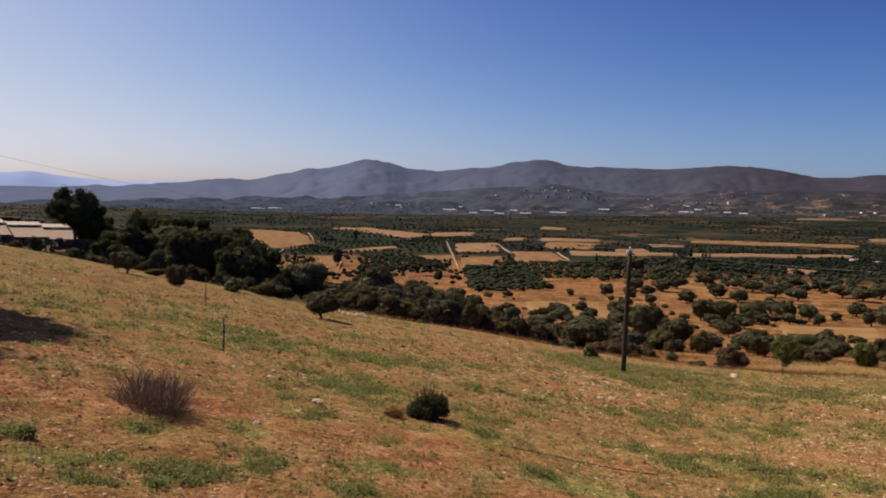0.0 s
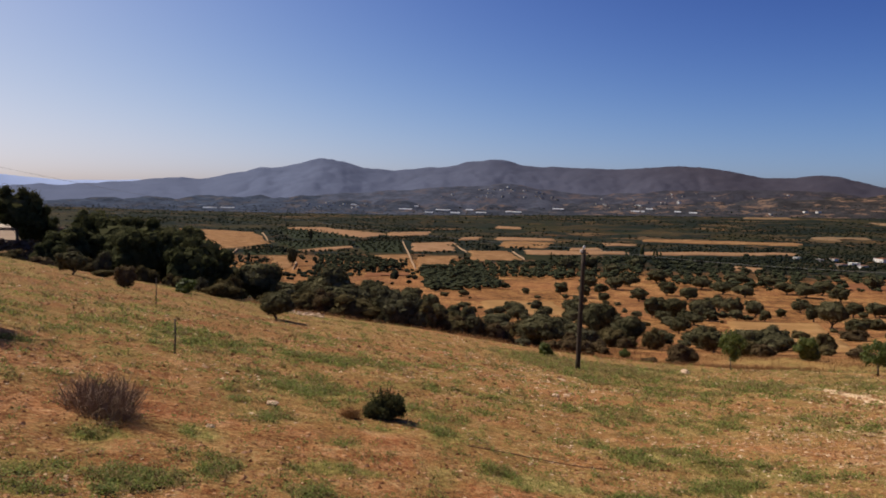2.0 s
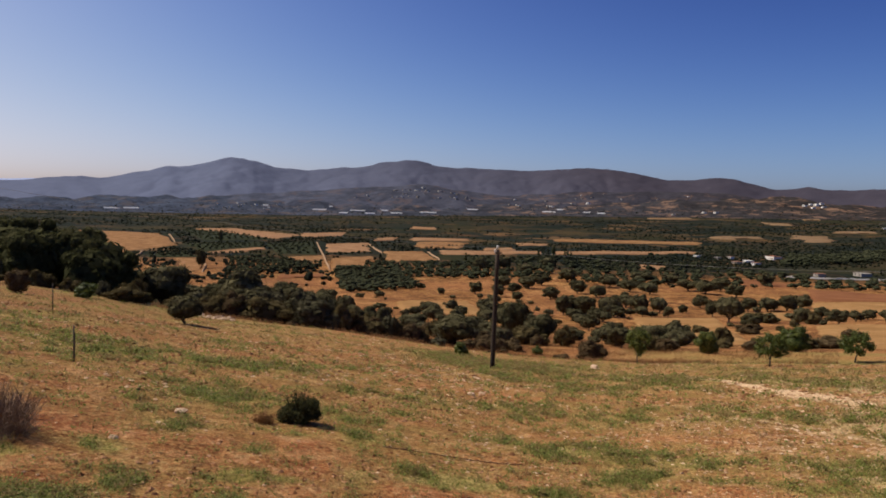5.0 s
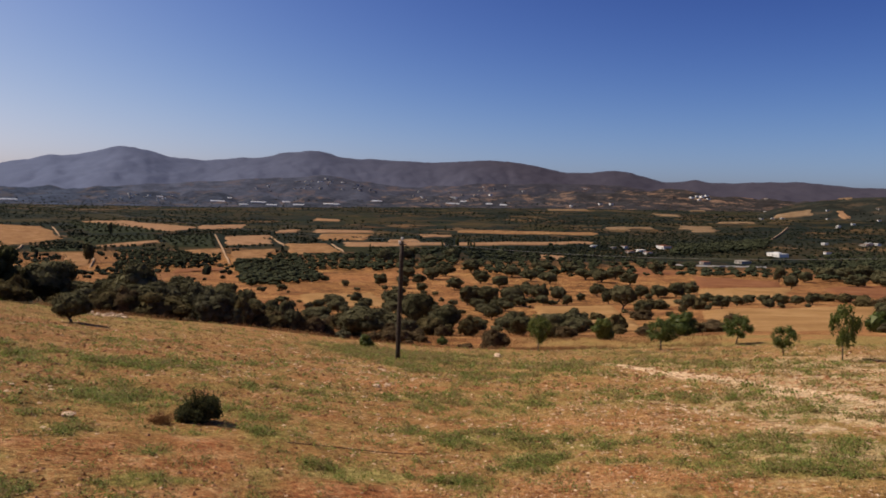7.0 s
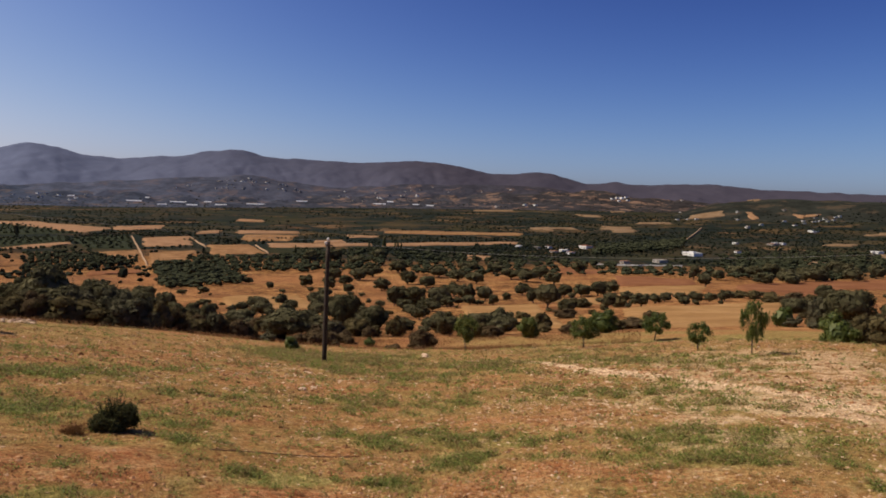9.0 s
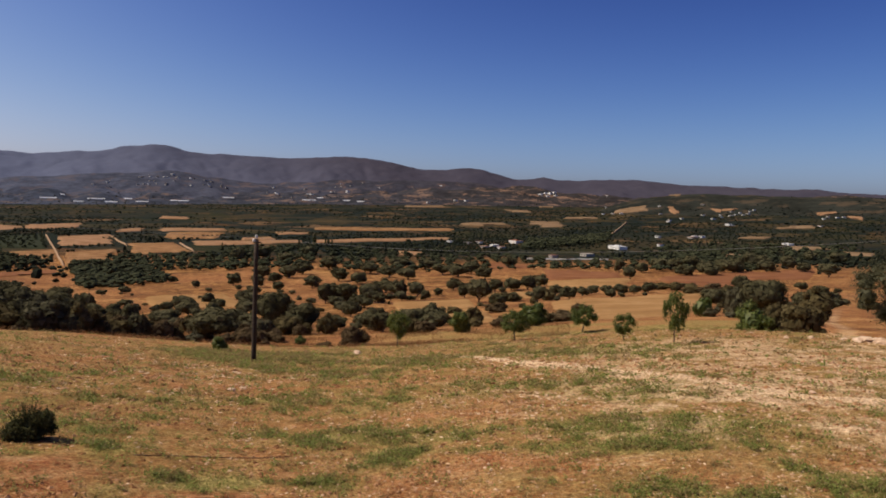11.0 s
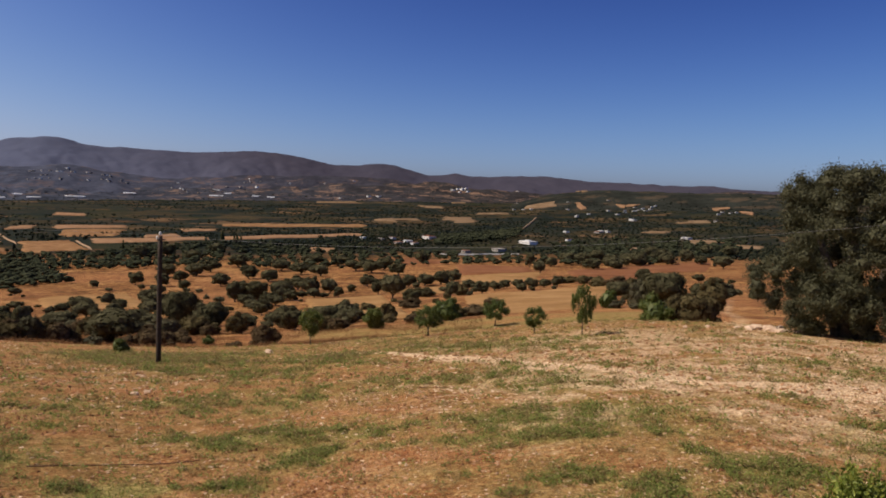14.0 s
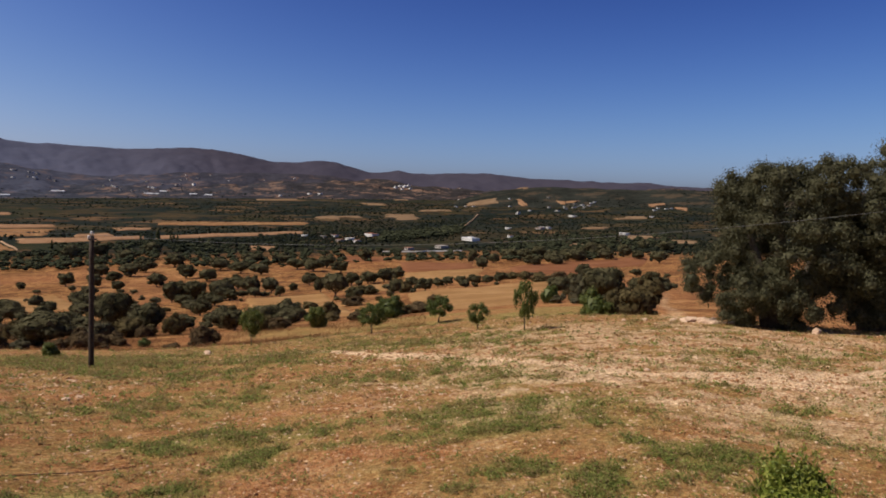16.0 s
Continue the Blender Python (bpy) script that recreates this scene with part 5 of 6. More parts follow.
plant(OLIVE, 3.7, 180.0, 6.6, 6.5)
plant(GREY_SHRUB, -10.6, 69.2, 2.6, 3.5)
# groves of trees in rows: corners, spacing
grove(9, 6.5, (16, 535), (66, 677), (61, 375), (15, 318))
grove(9, 6.5, (63, 647), (168, 664), (107, 480), (59, 498))
orchard(11, 6.5, 6.5, (-76, 659), (-29, 680), (7, 543), (-53, 467))
grove(11, 7, (166, 746), (270, 751), (174, 507), (106, 476))
grove(12, 7, (258, 716), (399, 672), (247, 415), (179, 450))
grove(12, 7, (367, 617), (421, 544), (324, 412), (271, 439))
grove(14, 7, (356, 462), (488, 488), (372, 370), (316, 402))
grove(14, 8, (582, 580), (816, 578), (460, 328), (365, 353))
grove(14, 8, (699, 665), (919, 524), (642, 384), (428, 406))
grove(15, 7, (404, 827), (520, 830), (500, 790), (390, 790))
grove(10, 10, (586, 795), (830, 889), (658, 724), (474, 653))
tree_row(8, 5.0, (-161, 738), (-139, 795))
tree_row(8, 5.0, (-22, 581), (8, 637))
tree_row(8, 5.0, (-77, 667), (-28, 713))
tree_row(8, 5.0, (11, 731), (64, 771))
tree_row(8, 5.0, (12, 959), (76, 997))
tree_row(8, 5.0, (-99, 697), (-50, 754))
tree_row(8, 5.0, (127, 863), (167, 879))
tree_row(8, 5.0, (160, 745), (249, 750))
tree_row(8, 5.0, (256, 750), (455, 767))
tree_row(8, 5.0, (-187, 681), (-159, 703))
tree_row(8, 5.0, (-24, 590), (12, 604))
orchard(9, 8, 5.0, (-220, 1270), (-147, 1273), (-56, 971), (-137, 932))
orchard(4, 8, 5.0, (-153, 706), (-130, 744), (-104, 679), (-143, 660))
orchard(8, 8, 5.0, (-57, 906), (3, 966), (7, 745), (-37, 752))
orchard(5, 8, 5.0, (-157, 878), (-62, 925), (-55, 845), (-113, 770))
tree_row(7, 4.5, (58, 883), (127, 919))
tree_row(7, 4.5, (173, 925), (298, 979))
tree_row(7, 4.5, (-103, 972), (-13, 990))
tree_row(7, 4.5, (-14, 1045), (50, 1093))
# village
house(WHITE, 1227, 979, 13, 4.5)
house(WHITE, 1548, 1229, 8, 4.5)
house(WHITE, 1570, 1235, 7, 4.5)
house(WHITE, 1598, 1245, 8, 4.5)
house(WHITE, 1564, 1209, 7, 4.5)
house(WHITE, 1603, 1224, 8, 4.5)
house(WHITE, 1634, 1242, 7, 4.5)
house(WHITE, 1653, 1245, 7, 4.5)
house(WHITE, 1470, 1200, 8, 4.5)
house(WHITE, 1399, 1166, 9, 4.5)
house(WHITE, 1565, 994, 8, 4.5)
house(WHITE, 1633, 1027, 7, 4.5)
house(WHITE, 1623, 998, 8, 4.5)
house(WHITE, 1653, 1000, 7, 4.5)
house(WHITE, 1332, 851, 8, 4.5)
house(WHITE, 1330, 1472, 8, 4.5)
house(WHITE, 1376, 1485, 8, 4.5)
house(WHITE, 1396, 1473, 8, 4.5)
house(WHITE, 1455, 1387, 8, 4.5)
house(WHITE, 1242, 1157, 9, 4.5)
house(WHITE, 857, 590, 8, 4.5)
house(WHITE, 898, 783, 8, 4.5)
house(WHITE, 906, 775, 8, 4.5)
house(GREY, 229, 3047, 8, 5.5)
house(GREY, 399, 3040, 8, 5.5)
house(WHITE, 226, 3149, 10, 5.5)
house(GREY, 350, 3033, 8, 5.5)
house(GREY, 238, 3153, 8, 5.5)
house(GREY, 228, 3125, 8, 5.5)
house(WHITE, 527, 3030, 12, 5.5)
house(GREY, 471, 3070, 8, 5.5)
house(GREY, 661, 3084, 8, 5.5)
house(GREY, 326, 3032, 10, 5.5)
house(WHITE, 367, 3032, 10, 5.5)
house(GREY, 378, 3082, 10, 5.5)
house(GREY, 393, 3082, 8, 5.5)
house(GREY, 431, 3021, 12, 5.5)
house(WHITE, 171, 3035, 8, 5.5)
house(GREY, 429, 3005, 10, 5.5)
house(GREY, 598, 3006, 12, 5.5)
house(WHITE, 599, 3042, 12, 5.5)
house(GREY, 672, 3050, 12, 5.5)
house(GREY, 653, 3060, 10, 5.5)
house(GREY, 580, 3038, 8, 5.5)
house(WHITE, 1168, 3012, 8, 5.5)
house(GREY, 1201, 2974, 12, 5.5)
house(GREY, 1261, 2976, 8, 5.5)
house(WHITE, 1301, 2882, 10, 5.5)
house(GREY, 982, 2950, 12, 5.5)
house(GREY, 1022, 2888, 8, 5.5)
house(GREY, 1435, 2820, 8, 5.5)
house(WHITE, 1575, 2816, 10, 5.5)
house(WHITE, 536, 762, 19.3, 6.7)
house(WHITE, 492, 777, 7.3, 5.1)
house(GREY, 452, 703, 9.3, 4.0)
house(WHITE, 479, 725, 9.7, 4.2)
house(WHITE, 464, 686, 7.9, 4.6)
house(WHITE, 455, 789, 5.8, 3.6)
house(GREY, 472, 772, 5.8, 3.6)
house(GREY, 469, 544, 11.4, 3.0)
house(WHITE, 593, 634, 26.0, 3.6)
house(WHITE, 848, 811, 7.5, 3.7)
house(WHITE, 693, 659, 6.9, 3.0)
house(WHITE, 1235, 991, 10.1, 6.3)
house(WHITE, 864, 601, 6.7, 3.4)
house(GREY, 878, 771, 14.0, 3.7)
house(GREY, 429, 545, 7.7, 3.3)
house(WHITE, 535, 726, 3.6, 5.7)
house(WHITE, 1765, 2330, 14.0, 9.3)
house(WHITE, 1811, 2359, 14.2, 9.5)
house(WHITE, 1820, 2340, 18.9, 11.8)
house(WHITE, 1874, 2382, 16.9, 9.7)
house(WHITE, 1811, 2290, 14.0, 7.0)
house(WHITE, 1762, 2280, 13.8, 6.9)
house(WHITE, 1123, 2822, 12.1, 14.5)
house(WHITE, 1366, 2332, 15.1, 8.6)
house(WHITE, 1398, 2310, 15.1, 8.6)
house(WHITE, 2143, 2350, 10.1, 7.6)
house(WHITE, 1254, 2345, 10.6, 6.4)
house(WHITE, 1355, 1221, 7.3, 4.4)
house(WHITE, 1972, 2014, 11.2, 6.7)
house(WHITE, 1507, 1287, 7.9, 4.7)
house(WHITE, 1280, 1189, 5.6, 4.2)
house(WHITE, -370, 2862, 12.4, 5.9)
house(WHITE, -277, 2832, 7.9, 6.2)
house(GREY, -286, 2821, 9.7, 5.8)
house(WHITE, -144, 2906, 11.5, 6.2)
house(GREY, -369, 2700, 8.5, 5.0)
house(GREY, -238, 2842, 12.1, 4.6)
house(WHITE, -300, 2914, 11.6, 6.8)
house(WHITE, -230, 2883, 12.0, 6.3)
house(WHITE, -172, 2817, 11.3, 6.3)
house(WHITE, -187, 2767, 7.3, 6.3)
house(GREY, -272, 2907, 11.8, 5.3)
house(WHITE, -314, 2805, 9.4, 5.9)
house(GREY, -333, 2760, 11.6, 5.7)
house(GREY, -324, 2738, 7.7, 6.5)
house(WHITE, 480, 3192, 13.8, 7.2)
house(GREY, 415, 3153, 9.1, 5.6)
house(GREY, 358, 3160, 11.3, 7.2)
house(WHITE, 496, 3141, 11.7, 6.9)
house(GREY, 489, 3142, 12.1, 6.8)
house(WHITE, 452, 3148, 9.1, 6.3)
house(WHITE, 442, 3149, 13.5, 6.1)
house(WHITE, 453, 3148, 13.2, 6.1)
house(WHITE, 544, 3133, 10.2, 5.9)
house(GREY, 350, 3161, 14.6, 6.5)
house(GREY, 553, 3132, 13.3, 7.1)
house(WHITE, 388, 3156, 10.2, 5.7)
house(WHITE, 837, 2890, 11.4, 5.0)
house(WHITE, 833, 2845, 7.7, 5.1)
house(GREY, 840, 2864, 9.5, 5.2)
house(WHITE, 875, 3057, 9.7, 5.9)
house(GREY, 821, 2745, 7.7, 5.5)
house(GREY, 851, 2712, 7.8, 5.7)
house(GREY, 812, 2916, 8.5, 6.7)
house(GREY, 609, 3121, 8.1, 6.1)
house(GREY, 599, 3123, 10.7, 5.7)
house(GREY, 601, 3123, 13.4, 6.3)
house(WHITE, 609, 3121, 11.0, 7.3)
house(GREY, 625, 3118, 10.2, 7.0)
house(WHITE, 1075, 2875, 13.8, 6.6)
house(GREY, 1074, 2872, 9.7, 6.5)
house(GREY, 1153, 2964, 7.8, 6.4)
house(GREY, 1093, 2884, 10.2, 5.8)
house(WHITE, 951, 2789, 13.2, 7.0)
house(WHITE, 953, 2774, 9.8, 5.3)
house(GREY, 1130, 2973, 11.3, 6.7)
house(WHITE, 948, 2819, 10.2, 5.8)
house(WHITE, 1727, 1896, 7.4, 5.2)
house(GREY, 1794, 1849, 11.6, 4.4)
house(GREY, 1989, 1947, 9.4, 6.0)
house(GREY, 1824, 1939, 10.6, 5.0)
house(WHITE, 1843, 1913, 9.6, 4.9)
house(GREY, 1996, 1944, 7.6, 4.5)
house(GREY, 2001, 1924, 8.4, 4.9)
house(WHITE, 1799, 1899, 7.6, 6.0)
house(GREY, 1598, 1272, 9.3, 4.1)
house(GREY, 1933, 1630, 9.1, 5.9)
house(WHITE, 1541, 1470, 6.8, 3.6)
house(WHITE, 1527, 1219, 7.1, 3.7)
house(GREY, 1631, 1292, 5.3, 3.7)
house(GREY, 1628, 1393, 9.1, 4.5)
house(WHITE, 1904, 1611, 7.1, 5.9)
house(WHITE, 1541, 1260, 5.9, 3.2)
greenhouse(-698, 2657, 49)
greenhouse(-639, 2679, 49)
greenhouse(-187, 2874, 22)
greenhouse(20, 2776, 51)
greenhouse(65, 2866, 15)
greenhouse(109, 2685, 32)
greenhouse(166, 2757, 56)
greenhouse(207, 2673, 37)
greenhouse(269, 2762, 28)
greenhouse(306, 2674, 40)
greenhouse(431, 2689, 62)
greenhouse(620, 2762, 42)
greenhouse(886, 2606, 49)
greenhouse(949, 2661, 25)
greenhouse(1012, 2541, 25)
greenhouse(1049, 2491, 27)
garden_wall((398, 545), (424, 515), (434, 520), (458, 496))


grove_trees()


# ---- scrub on the slope below the brink ----
def scrub(kind, count, az0, az1, d0, d1, size, seed):
    rng = np.random.default_rng(seed)
    made = 0
    while made < count:
        a, d = math.radians(rng.uniform(az0, az1)), d0 * (d1 / d0) ** rng.random()
        x, y = d * math.sin(a), d * math.cos(a)
        if d < np.interp(math.degrees(a), TABLE, BRINK) * 1.12 or fnoise(x, y, 35, 91, 2) < 0.45 or inside_field(x, y):
            continue
        w = size * rng.uniform(0.5, 1.4)
        plant(kind, x, y, w, w * rng.uniform(0.5, 0.85))
        made += 1


scrub("SHRUB", 30, -33, -8, 66, 88, 2.6, 6)
scrub("DRY_SHRUB", 16, -33, -8, 64, 82, 2.2, 7)
scrub("SHRUB", 18, -14, 24, 58, 90, 1.9, 1)
scrub("DRY_SHRUB", 40, -14, 40, 58, 110, 1.8, 2)
scrub("SHRUB", 40, 5, 62, 90, 300, 2.2, 3)
scrub("GREY_SHRUB", 26, 5, 62, 90, 300, 2.6, 5)
scrub("OLIVE", 15, -11, 13, 70, 110, 4.2, 12)
scrub("GREY_SHRUB", 16, -12, 16, 62, 96, 2.4, 13)
scrub("DRY_SHRUB", 34, -8, 20, 54, 84, 1.7, 15)
scrub("OLIVE", 20, 13, 30, 80, 130, 4.0, 14)
scrub("OLIVE", 44, -10, 6, 95, 300, 5.0, 16)
scrub("OLIVE", 44, 8, 30, 100, 270, 4.4, 17)
scrub("OLIVE", 60, 9, 62, 150, 340, 5.0, 4)


# ---- far groves: thousands of tree crowns that cannot be told apart ----
def far_groves():
    rng = np.random.default_rng(5)
    az, d = [], []
    r = 330.0
    while r < 2950:
        step = 0.3 if r < 1100 else 0.36
        a = np.arange(-40, 80, step)
        az.append(a + rng.uniform(-0.45, 0.45, len(a)) * step)
        d.append(np.full(len(a), r) * (1 + rng.uniform(-0.013, 0.013, len(a))))
        r *= 1.0165
    az, d = np.radians(np.concatenate(az)), np.concatenate(d)
    x, y = d * np.sin(az), d * np.cos(az)
    thick = 0.7 * fnoise(x, y, 170, 51, 4) + 0.3 * fnoise(x, y, 420, 52, 2) + np.clip((d - 800) / 900, 0, 0.06)
    clear = inside_field(x, y) | inside_field(x * 1.025, y * 1.025) | inside_field(x * 1.05, y * 1.05)
    keep = ~clear & (rng.random(len(x)) < np.clip((thick - 0.43) * 5.5 * np.clip((d - 300) / 500, 0.1, 1) * np.where(d > 1000, 0.6, 1.0), 0, 0.95))
    for t in TRACKS:
        keep &= line_distance(x, y, t) > 9
    x, y, d = x[keep], y[keep], d[keep]
    z = surface(x, y)
    size = np.clip(d * 0.0020, 1.8, 3.6) * rng.uniform(0.6, 1.4, len(x))
    tall = rng.uniform(0.8, 1.5, len(x)) * (1 + (rng.random(len(x)) < 0.05) * 1.2)
    third = len(x) // 3
    order = np.argsort(d)
    for k in range(3):
        s = order[k * third:(k + 1) * third]
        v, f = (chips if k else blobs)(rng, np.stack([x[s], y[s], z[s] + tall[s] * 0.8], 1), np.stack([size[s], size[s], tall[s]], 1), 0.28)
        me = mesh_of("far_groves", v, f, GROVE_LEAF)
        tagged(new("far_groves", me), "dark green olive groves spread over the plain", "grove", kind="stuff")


far_groves()


# ---- the field in the foreground ----
def utility_pole(x, y, top_z, lean=(0, 0)):
    z = float(surface(x, y))
    h = top_z - z
    top = thing("utility_pole", "dark weathered wooden utility pole standing in the field", "pole", m=Matrix.Translation((x, y, z)))
    n = 7
    pts = [(lean[0] * k / (n - 1), lean[1] * k / (n - 1), -0.5 + (h + 0.45) * k / (n - 1)) for k in range(n)]
    part("post", mesh_of("post", *tube(pts, [0.105 - 0.003 * k for k in range(n)], 12), POLE_WOOD, True), top)
    part("bracket", mesh_of("bracket", *merge([box(lean[0] - 0.16, lean[0] + 0.16, -0.14 + lean[1], -0.1 + lean[1], h - 0.22, h - 0.16)]), GREY_WOOD), top, "rusty iron bracket")
    ins = [(0, 0, 0), (0, 0, 0.05), (0, 0, 0.08), (0, 0, 0.12), (0, 0, 0.15)]
    me = mesh_of("insulator", *tube(ins, [0.03, 0.06, 0.045, 0.06, 0.025], 8), CERAMIC, True)
    part("insulator", me, top, "white ceramic insulator", Matrix.Translation((lean[0], lean[1], h - 0.03)))
    part("insulator", me, top, "white ceramic insulator", Matrix.Translation((lean[0] - 0.13, lean[1] - 0.12, h - 0.18)))
    return top


def wire(a, b, sag):
    pts = []
    for k in range(33):
        s = k / 32
        p = Vector(a).lerp(Vector(b), s)
        p.z -= 4 * sag * s * (1 - s)
        pts.append(p)
    tagged(new("overhead_wire", mesh_of("overhead_wire", *tube(pts, [0.0048] * 33, 5), CABLE, True)), "thin sagging overhead wire running from the pole", "wire", "overhead wires")


utility_pole(361, 805, -41.3)
utility_pole(339, 695, -36.6)
POLE_TOP = (7.70, 29.34, -0.05)
utility_pole(7.70, 29.34, -0.05, (0.05, 0))
utility_pole(-28.8, 27.8, 5.6)
utility_pole(30.0, -1.05, 3.8)
wire(POLE_TOP, (-28.8, 27.8, 5.6), 1.1)
wire(POLE_TOP, (30.0, -1.05, 3.8), 1.3)


def stake(x, y, height):
    z = float(surface(x, y))
    pts = [(0, 0, -0.15), (0.01, 0, height * 0.5), (-0.005, 0.01, height)]
    tagged(new("stake", mesh_of("stake", *tube(pts, [0.02, 0.018, 0.014], 6), GREY_WOOD, True)), "thin weathered wooden stake driven into the field", "stake", "stakes").location = (x, y, z)


stake(-4.2, 13.6, 0.66)
stake(-8.7, 26.0, 1.0)


def twig_bush(name, label, x, y, width, deep, height, count, mat, seed):
    """A bush of many thin bare twigs rising from the root."""
    rng = np.random.default_rng(seed)
    pieces = []
    for k in range(count):
        a, r = rng.uniform(0, 2 * math.pi), rng.uniform(0, 1) ** 0.6
        bx, by = math.cos(a) * r * width * 0.32, math.sin(a) * r * deep * 0.32
        tx, ty = math.cos(a) * r * width * 0.45 + rng.normal(0, 0.10 * height / 0.46), math.sin(a) * r * deep * 0.45 + rng.normal(0, 0.10 * height / 0.46)
        h = height * rng.uniform(0.3, 1.0) ** 1.2
        w = rng.uniform(0.0015, 0.0035)
        pieces.append(tube([(bx, by, -0.03), ((bx + tx) / 2, (by + ty) / 2, h * 0.55), (tx, ty, h)], [w * 1.4, w, w * 0.5], 3))
        for s in range(5):
            f = rng.uniform(0.4, 0.9)
            p = Vector((bx + (tx - bx) * f, by + (ty - by) * f, h * f))
            q = p + Vector(rng.normal(0, 0.07 * height / 0.46, 3)) + Vector((0, 0, 0.05 * height / 0.46))
            pieces.append(tube([p, q], [w * 0.7, w * 0.4], 3))
    top = thing(name, label, "bush", m=Matrix.Translation((x, y, float(surface(x, y)))))
    part("twig_mass", mesh_of("twig_mass", *merge(pieces), mat), top)
    return top


dry_bush = twig_bush("dry_bush", "dry purple-brown twiggy bush on bare soil", -3.0, 7.35, 1.55, 0.8, 0.35, 520, TWIG, 3)
dry_bush.rotation_euler = (0, 0, -0.8)


def leaf_bush(name, label, x, y, width, height, clumps, leaves, length, mat, seed, sprigs=8):
    rng = np.random.default_rng(seed)
    top = thing(name, label, "bush", m=Matrix.Translation((x, y, float(surface(x, y)))))
    halves = [clumped_crown(rng, (width * s, width * s, height * t), (width * dx, width * dy, height * t * 0.8), int(clumps * s * 2), leaves, width * 0.12, length, length * 0.5, shell=0.2, core=0.45)
              for s, t, dx, dy in ((0.34, 0.55, 0.14, 0.0), (0.27, 0.40, -0.22, -0.06), (0.2, 0.34, 0.02, -0.2))]
    v = np.concatenate([h[0] for h in halves])
    f = np.concatenate([h[1] + sum(len(e[0]) for e in halves[:k]) for k, h in enumerate(halves)])
    pieces = []
    for k in range(sprigs):  # shoots that stand out of the crown
        a, r = rng.uniform(0, 6.28), rng.uniform(0.05, 0.42) * width
        tip = Vector((math.cos(a) * r * 1.15, math.sin(a) * r * 1.15, height * rng.uniform(0.85, 1.4) * (1 - 0.6 * r / width)))
        pieces.append(tip)
        part("stem", mesh_of("stem", *tube([(0, 0, -0.03), (tip.x * 0.6, tip.y * 0.6, tip.z * 0.5), tip], [0.006, 0.004, 0.002], 4), mat), top)
    t = np.array([tuple(q) for q in pieces])
    k = rng.integers(0, len(t), sprigs * 22)
    g = rng.uniform(0.55, 1.02, len(k))[:, None]
    lv, lf = leaf_cards(rng, t[k] * g + rng.normal(0, 0.012, (len(k), 3)), length, length * 0.38)
    part("foliage", mesh_of("foliage", np.concatenate([v, lv]), np.concatenate([f, lf + len(v)]), mat), top)
    return top


leaf_bush("low_bush", "small dark green bush growing in the dry field", -0.13, 9.65, 0.66, 0.37, 70, 120, 0.032, PINE_LEAF, 11, 44)
twig_bush("dry_weed", "small reddish dry weed beside the green bush", -0.58, 9.45, 0.35, 0.3, 0.14, 120, RUST_GRASS, 4)
leaf_bush("tuft_bush", "small grey-green cushion bush", -3.2, 5.4, 0.17, 0.09, 14, 90, 0.018, GREEN_LEAF, 12, 8)
leaf_bush("leafy_bush", "bright green leafy bush with upright shoots", 5.25, 2.08, 0.78, 0.40, 70, 90, 0.046, LUSH_LEAF, 13, 34)
leaf_bush("leafy_bush", "bright green leafy bush with upright shoots", 8.5, 2.3, 0.42, 0.5, 34, 80, 0.046, LUSH_LEAF, 14, 24)


def big_olive(x, y, radius, height, seed, trunks, lobes=()):
    """An old olive with several stems and a wide crown of fine silvery leaves; lobes are boughs that hang out of it."""
    rng = np.random.default_rng(seed)
    top = thing("olive_tree", "big old olive tree with a wide drooping silvery-green crown", "tree", m=Matrix.Translation((x, y, float(surface(x, y)))))
    for k in range(trunks):
        a = 2 * math.pi * k / trunks + 0.4
        b = Vector((math.cos(a) * 0.35, math.sin(a) * 0.35, -0.2))
        t = Vector((math.cos(a) * radius * 0.5, math.sin(a) * radius * 0.5, height * 0.62))
        mid = b.lerp(t, 0.45) + Vector((rng.uniform(-0.2, 0.2), rng.uniform(-0.2, 0.2), 0.3))
        part("trunk", mesh_of("trunk", *tube([b, mid, t], [0.3, 0.2, 0.07], 9), BARK, True), top)
    leaf = (0.105, 0.042)
    pieces = [clumped_crown(rng, (radius, radius, height * 0.46), (0, 0, height * 0.54), 190, 300, radius * 0.17, *leaf, shell=0.45, core=0.40, dense=True)]
    for lx, ly, lz, lr in lobes:
        pieces.append(clumped_crown(rng, (lr, lr, lr * 0.95), (lx, ly, lz), 24, 260, lr * 0.30, *leaf, shell=0.4, core=0.40, dense=True))
    v = np.concatenate([q[0] for q in pieces])
    f = np.concatenate([q[1] + sum(len(e[0]) for e in pieces[:k]) for k, q in enumerate(pieces)])
    part("crown", mesh_of("crown", v, f, SILVER_LEAF), top)
    return top


big_olive(30.0, 12.9, 3.0, 7.4, 21, 4, ((-1.3, 2.2, 2.1, 1.7), (-1.7, -0.3, 1.8, 1.5), (-0.2, -2.2, 2.2, 1.6), (0.9, -2.6, 4.4, 1.8), (-1.6, 1.0, 0.9, 1.1), (-1.0, -1.3, 0.9, 1.0), (-0.7, 1.9, 5.3, 1.5), (0.2, -1.9, 6.0, 1.5)))
big_olive(33.4, 8.6, 3.0, 7.8, 22, 4, ((-1.6, 1.0, 4.2, 1.8), (-1.5, -1.6, 3.4, 1.6), (-1.6, 1.6, 1.0, 1.1), (-0.6, 1.0, 6.4, 1.6), (-1.2, -1.4, 5.6, 1.7)))
big_olive(36.6, 11.4, 2.6, 5.6, 24, 3)
plant("UMBRELLA_PINE", -15.4, 13.0, 9.3, 10.2)


